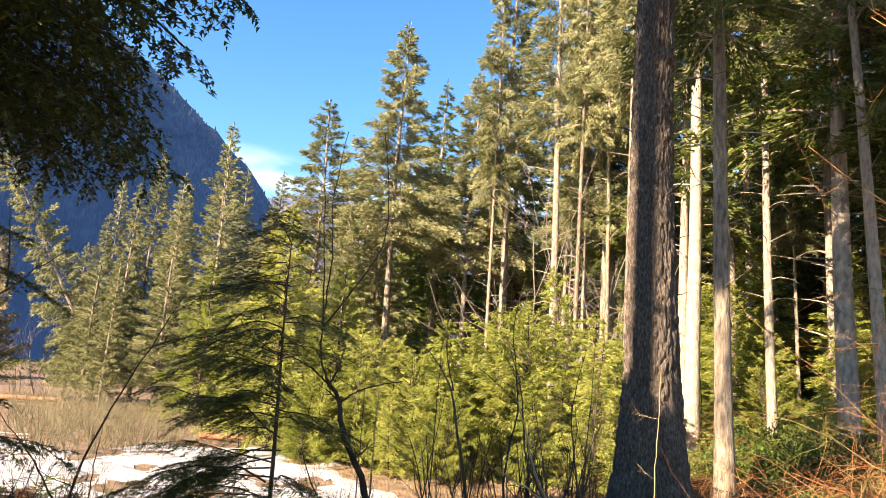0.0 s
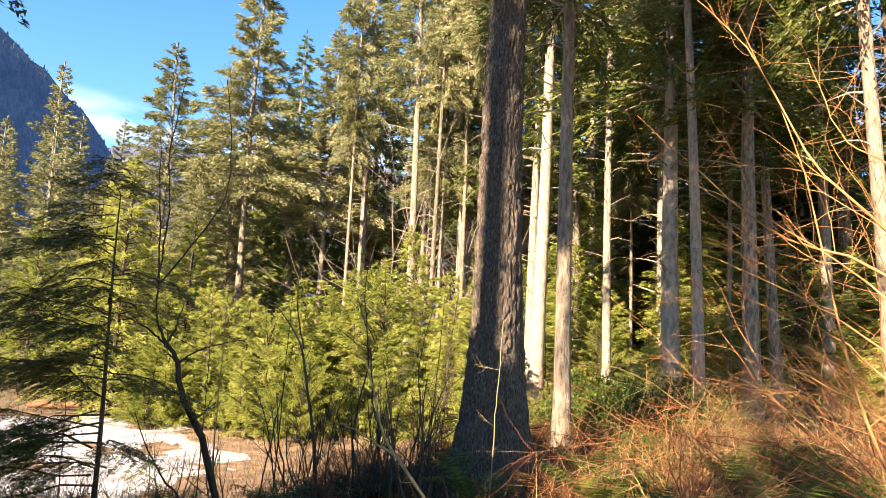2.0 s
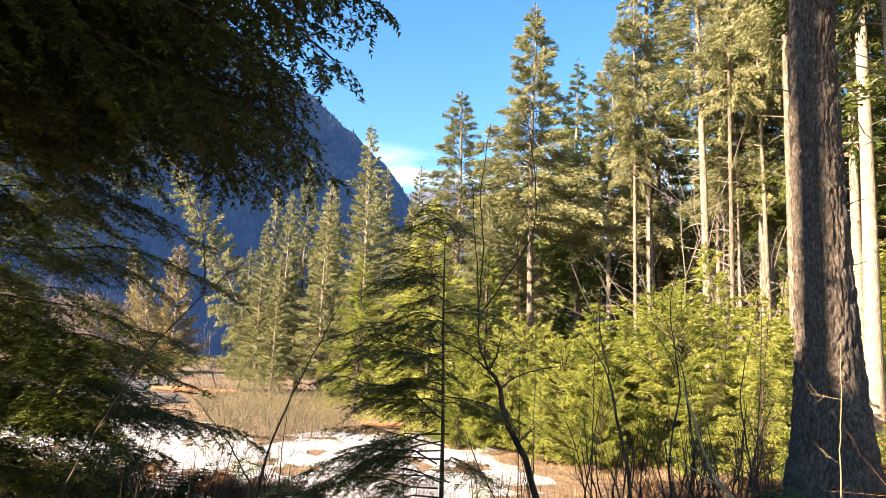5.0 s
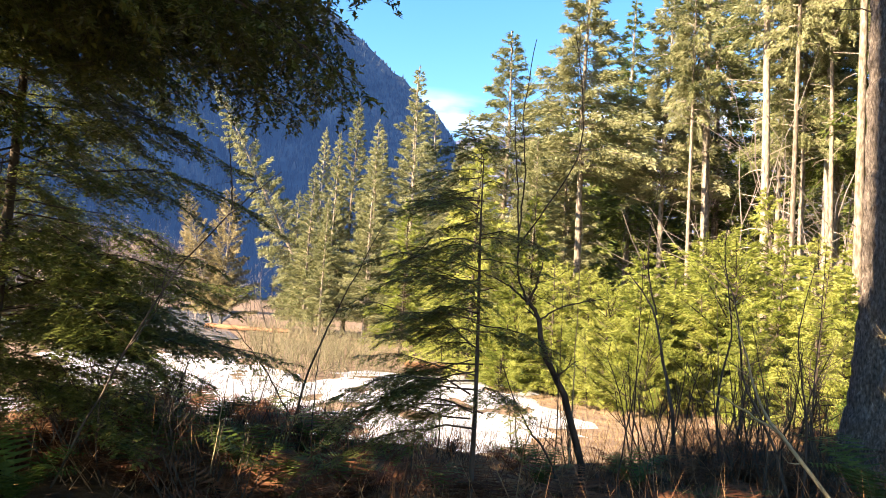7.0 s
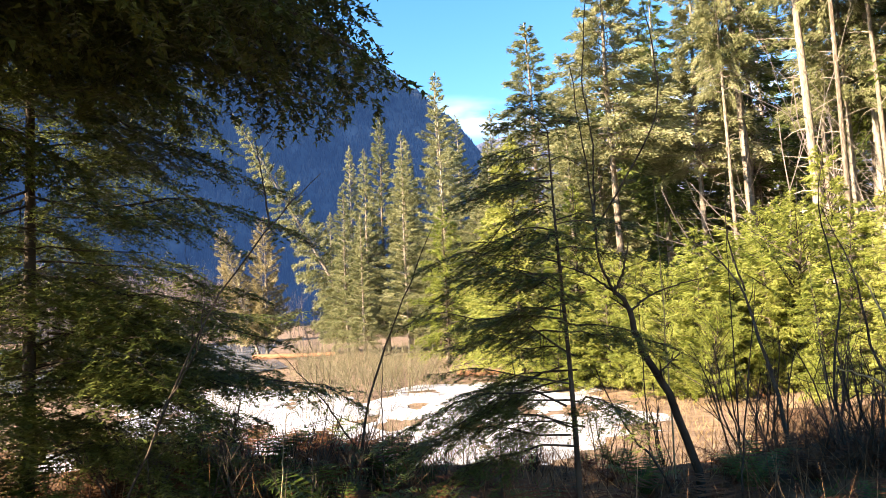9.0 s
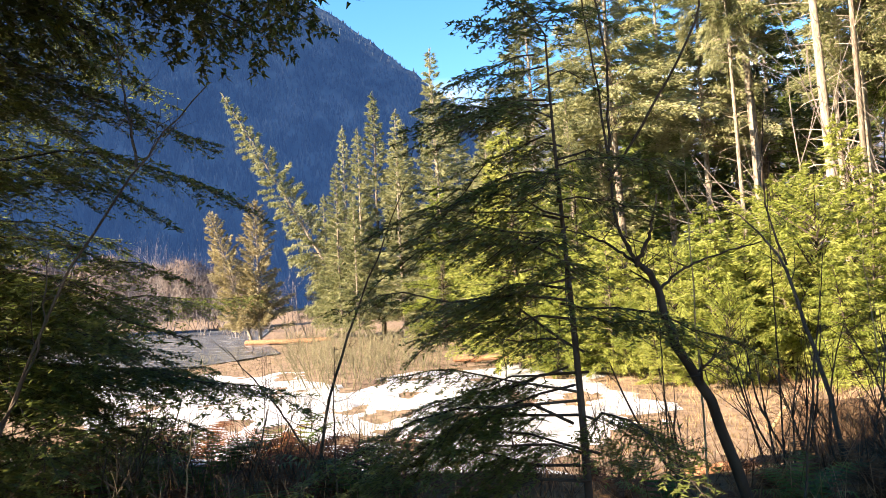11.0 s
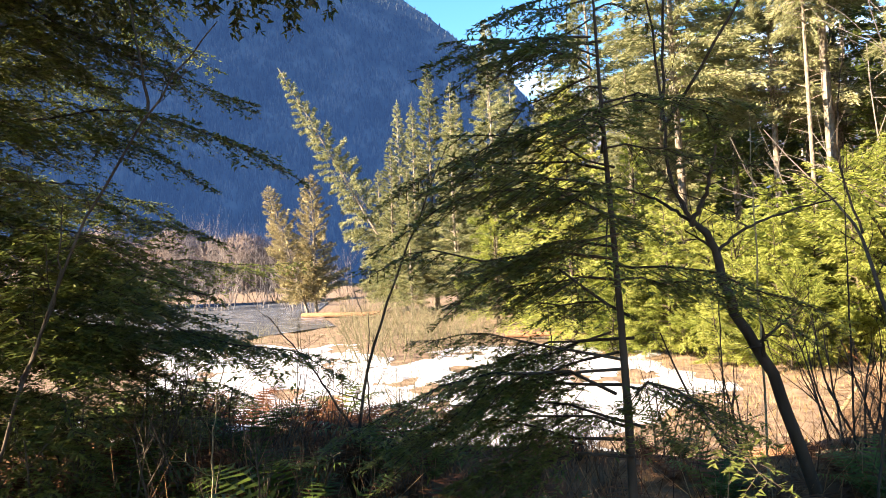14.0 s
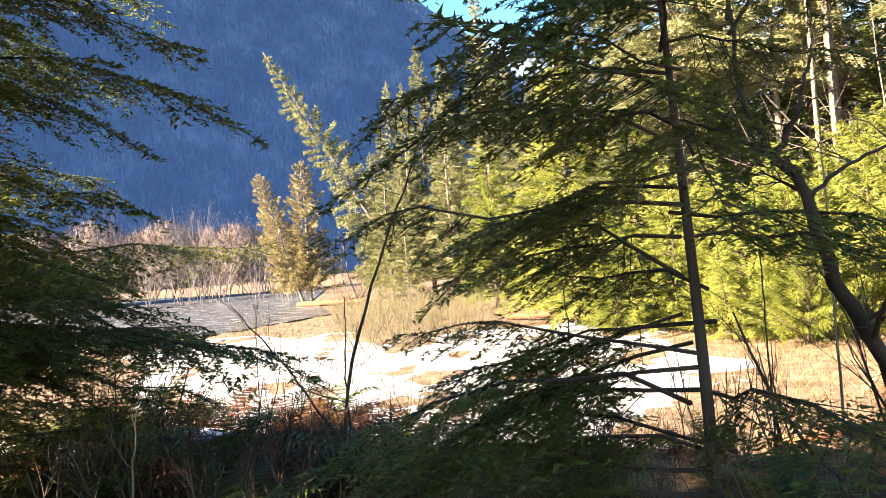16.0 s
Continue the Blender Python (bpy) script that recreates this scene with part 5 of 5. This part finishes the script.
flat_zone = lambda x, y: (land(x, y) < -0.8)
bank_zone = lambda x, y: (land(x, y) > -0.9)
scatter_blades("dry_grass", 26000, (-16, 5, 9.5, 22), 0.16, 0.006, M_GRASS, "short tan winter grass on the flat", "grass", 141, keep=lambda x, y: flat_zone(x, y) & ((x > -2.2 + 0.3 * (14 - y)) | (np.sin(1.1 * x + 0.5 * y) > 0.86)))
scatter_blades("dry_grass", 14000, (-30, -5, 20, 38), 0.13, 0.012, M_SEDGE, "short olive-brown sedge under the far trees", "grass", 142, keep=lambda x, y: (y > 22.5 - 0.15 * (x + 10)) & (x > -22))
scatter_blades("leaf_litter", 26000, (-7, 9, 1.5, 14), 0.07, 0.02, M_LITTER, "rusty fallen leaves and dead stalks on the bank", "leaf litter", 143, lie=1.2, keep=bank_zone)
scatter_blades("dead_stalks", 11000, (-7, 9, 4.0, 13), 0.6, 0.004, M_LITTER, "thin rusty dead stalks standing on the bank", "stalks", 144, keep=bank_zone)
scatter_blades("forest_litter", 14000, (4, 24, 9, 32), 0.3, 0.02, M_LITTER, "brown undergrowth under the firs", "undergrowth", 145, lie=0.3)
scatter_blades("moss_tufts", 7000, (-6, 7, 2.5, 7), 0.09, 0.01, M_FERN, "low green moss and seedlings on the bank", "moss", 146, keep=lambda x, y: np.sin(2.1 * x) * np.cos(1.7 * y) > 0.2)


# ---- root mound, logs ----
def root_mound():
    r = rng(151)
    t = thing("root_mound", on_land(1.35, 12.7, -0.05), "dark upturned root mound hung with dry fibres", "stump")
    bm = bmesh.new()
    bmesh.ops.create_icosphere(bm, subdivisions=4, radius=1.0)
    for v in bm.verts:
        p = v.co.copy()
        k = 1 + 0.28 * noise.noise(p * 1.6) + 0.12 * noise.noise(p * 4.5) + 0.05 * noise.noise(p * 11)
        v.co = Vector((p.x * 0.72 * k, p.y * 0.55 * k, max(p.z, -0.25) * 0.72 * k + 0.1))
    me = bpy.data.meshes.new("mound")
    bm.to_mesh(me)
    bm.free()
    me.materials.append(M_MOUND)
    ob = new("mound", me)
    ob.parent = t
    g = Geo()
    for i in range(420):
        az, el = r.rand() * 6.28, r.uniform(0.2, 1.3)
        p = np.array([math.cos(az) * math.cos(el) * 0.74, math.sin(az) * math.cos(el) * 0.57, math.sin(el) * 0.74 + 0.12])
        grow(g, p, np.array([p[0] * 0.6, p[1] * 0.6, r.normal(-0.2, 0.5)]), r.uniform(0.15, 0.6), 0.006, 0, r, 0.5, -0.8)
    tagged(part("root_fringe", g.done(), M_MOUND, t), kind="stuff")


root_mound()


def log(name, a, b, rad, material, label, seed):
    r = rng(seed)
    a, b = np.array(a, dtype=float), np.array(b, dtype=float)
    t = thing(name, tuple(a), label, "log")
    s = np.linspace(0, 1, 10)
    p = np.outer(s, b - a) + r.normal(0, rad * 0.12, (10, 3))
    g = Geo()
    g.tube(p, rad * (1 - 0.35 * s) * (1 + r.normal(0, 0.06, 10)), 10)
    part("trunk", g.done(), material, t, smooth=True)
    for end in (0, 9):
        h = Geo()
        h.tube(np.array([p[end], p[end] + (p[1] - p[0]) * (0.05 if end else -0.05)]), [rad * (0.62 if end else 0.95), 0.004], 10)
        part("broken_end", h.done(), M_TAN_TWIG, t)


log("fallen_log", on_land(-0.7, 11.4, 0.08), on_land(0.6, 10.3, 0.12), 0.07, M_LOG, "reddish weathered log lying on the bank", 161)
log("fallen_log", on_land(-8.6, 26.0, 0.1), on_land(-5.6, 24.6, 0.25), 0.12, M_LOG, "weathered log at the edge of the snow", 162)
log("fallen_log", on_land(-6.4, 25.6, 0.1), on_land(-3.4, 25.0, 0.2), 0.1, M_LOG, "weathered log below the young hemlocks", 163)
log("driftwood", on_land(0.7, 14.4, 0.03), on_land(0.95, 14.0, 0.55), 0.035, M_TAN_TWIG, "pale broken stake standing on the flat", 164)
log("fallen_log", on_land(-27, 39.0, 0.15), on_land(-20.0, 37.6, 0.3), 0.18, M_LOG, "dark log on the far river bank", 165)
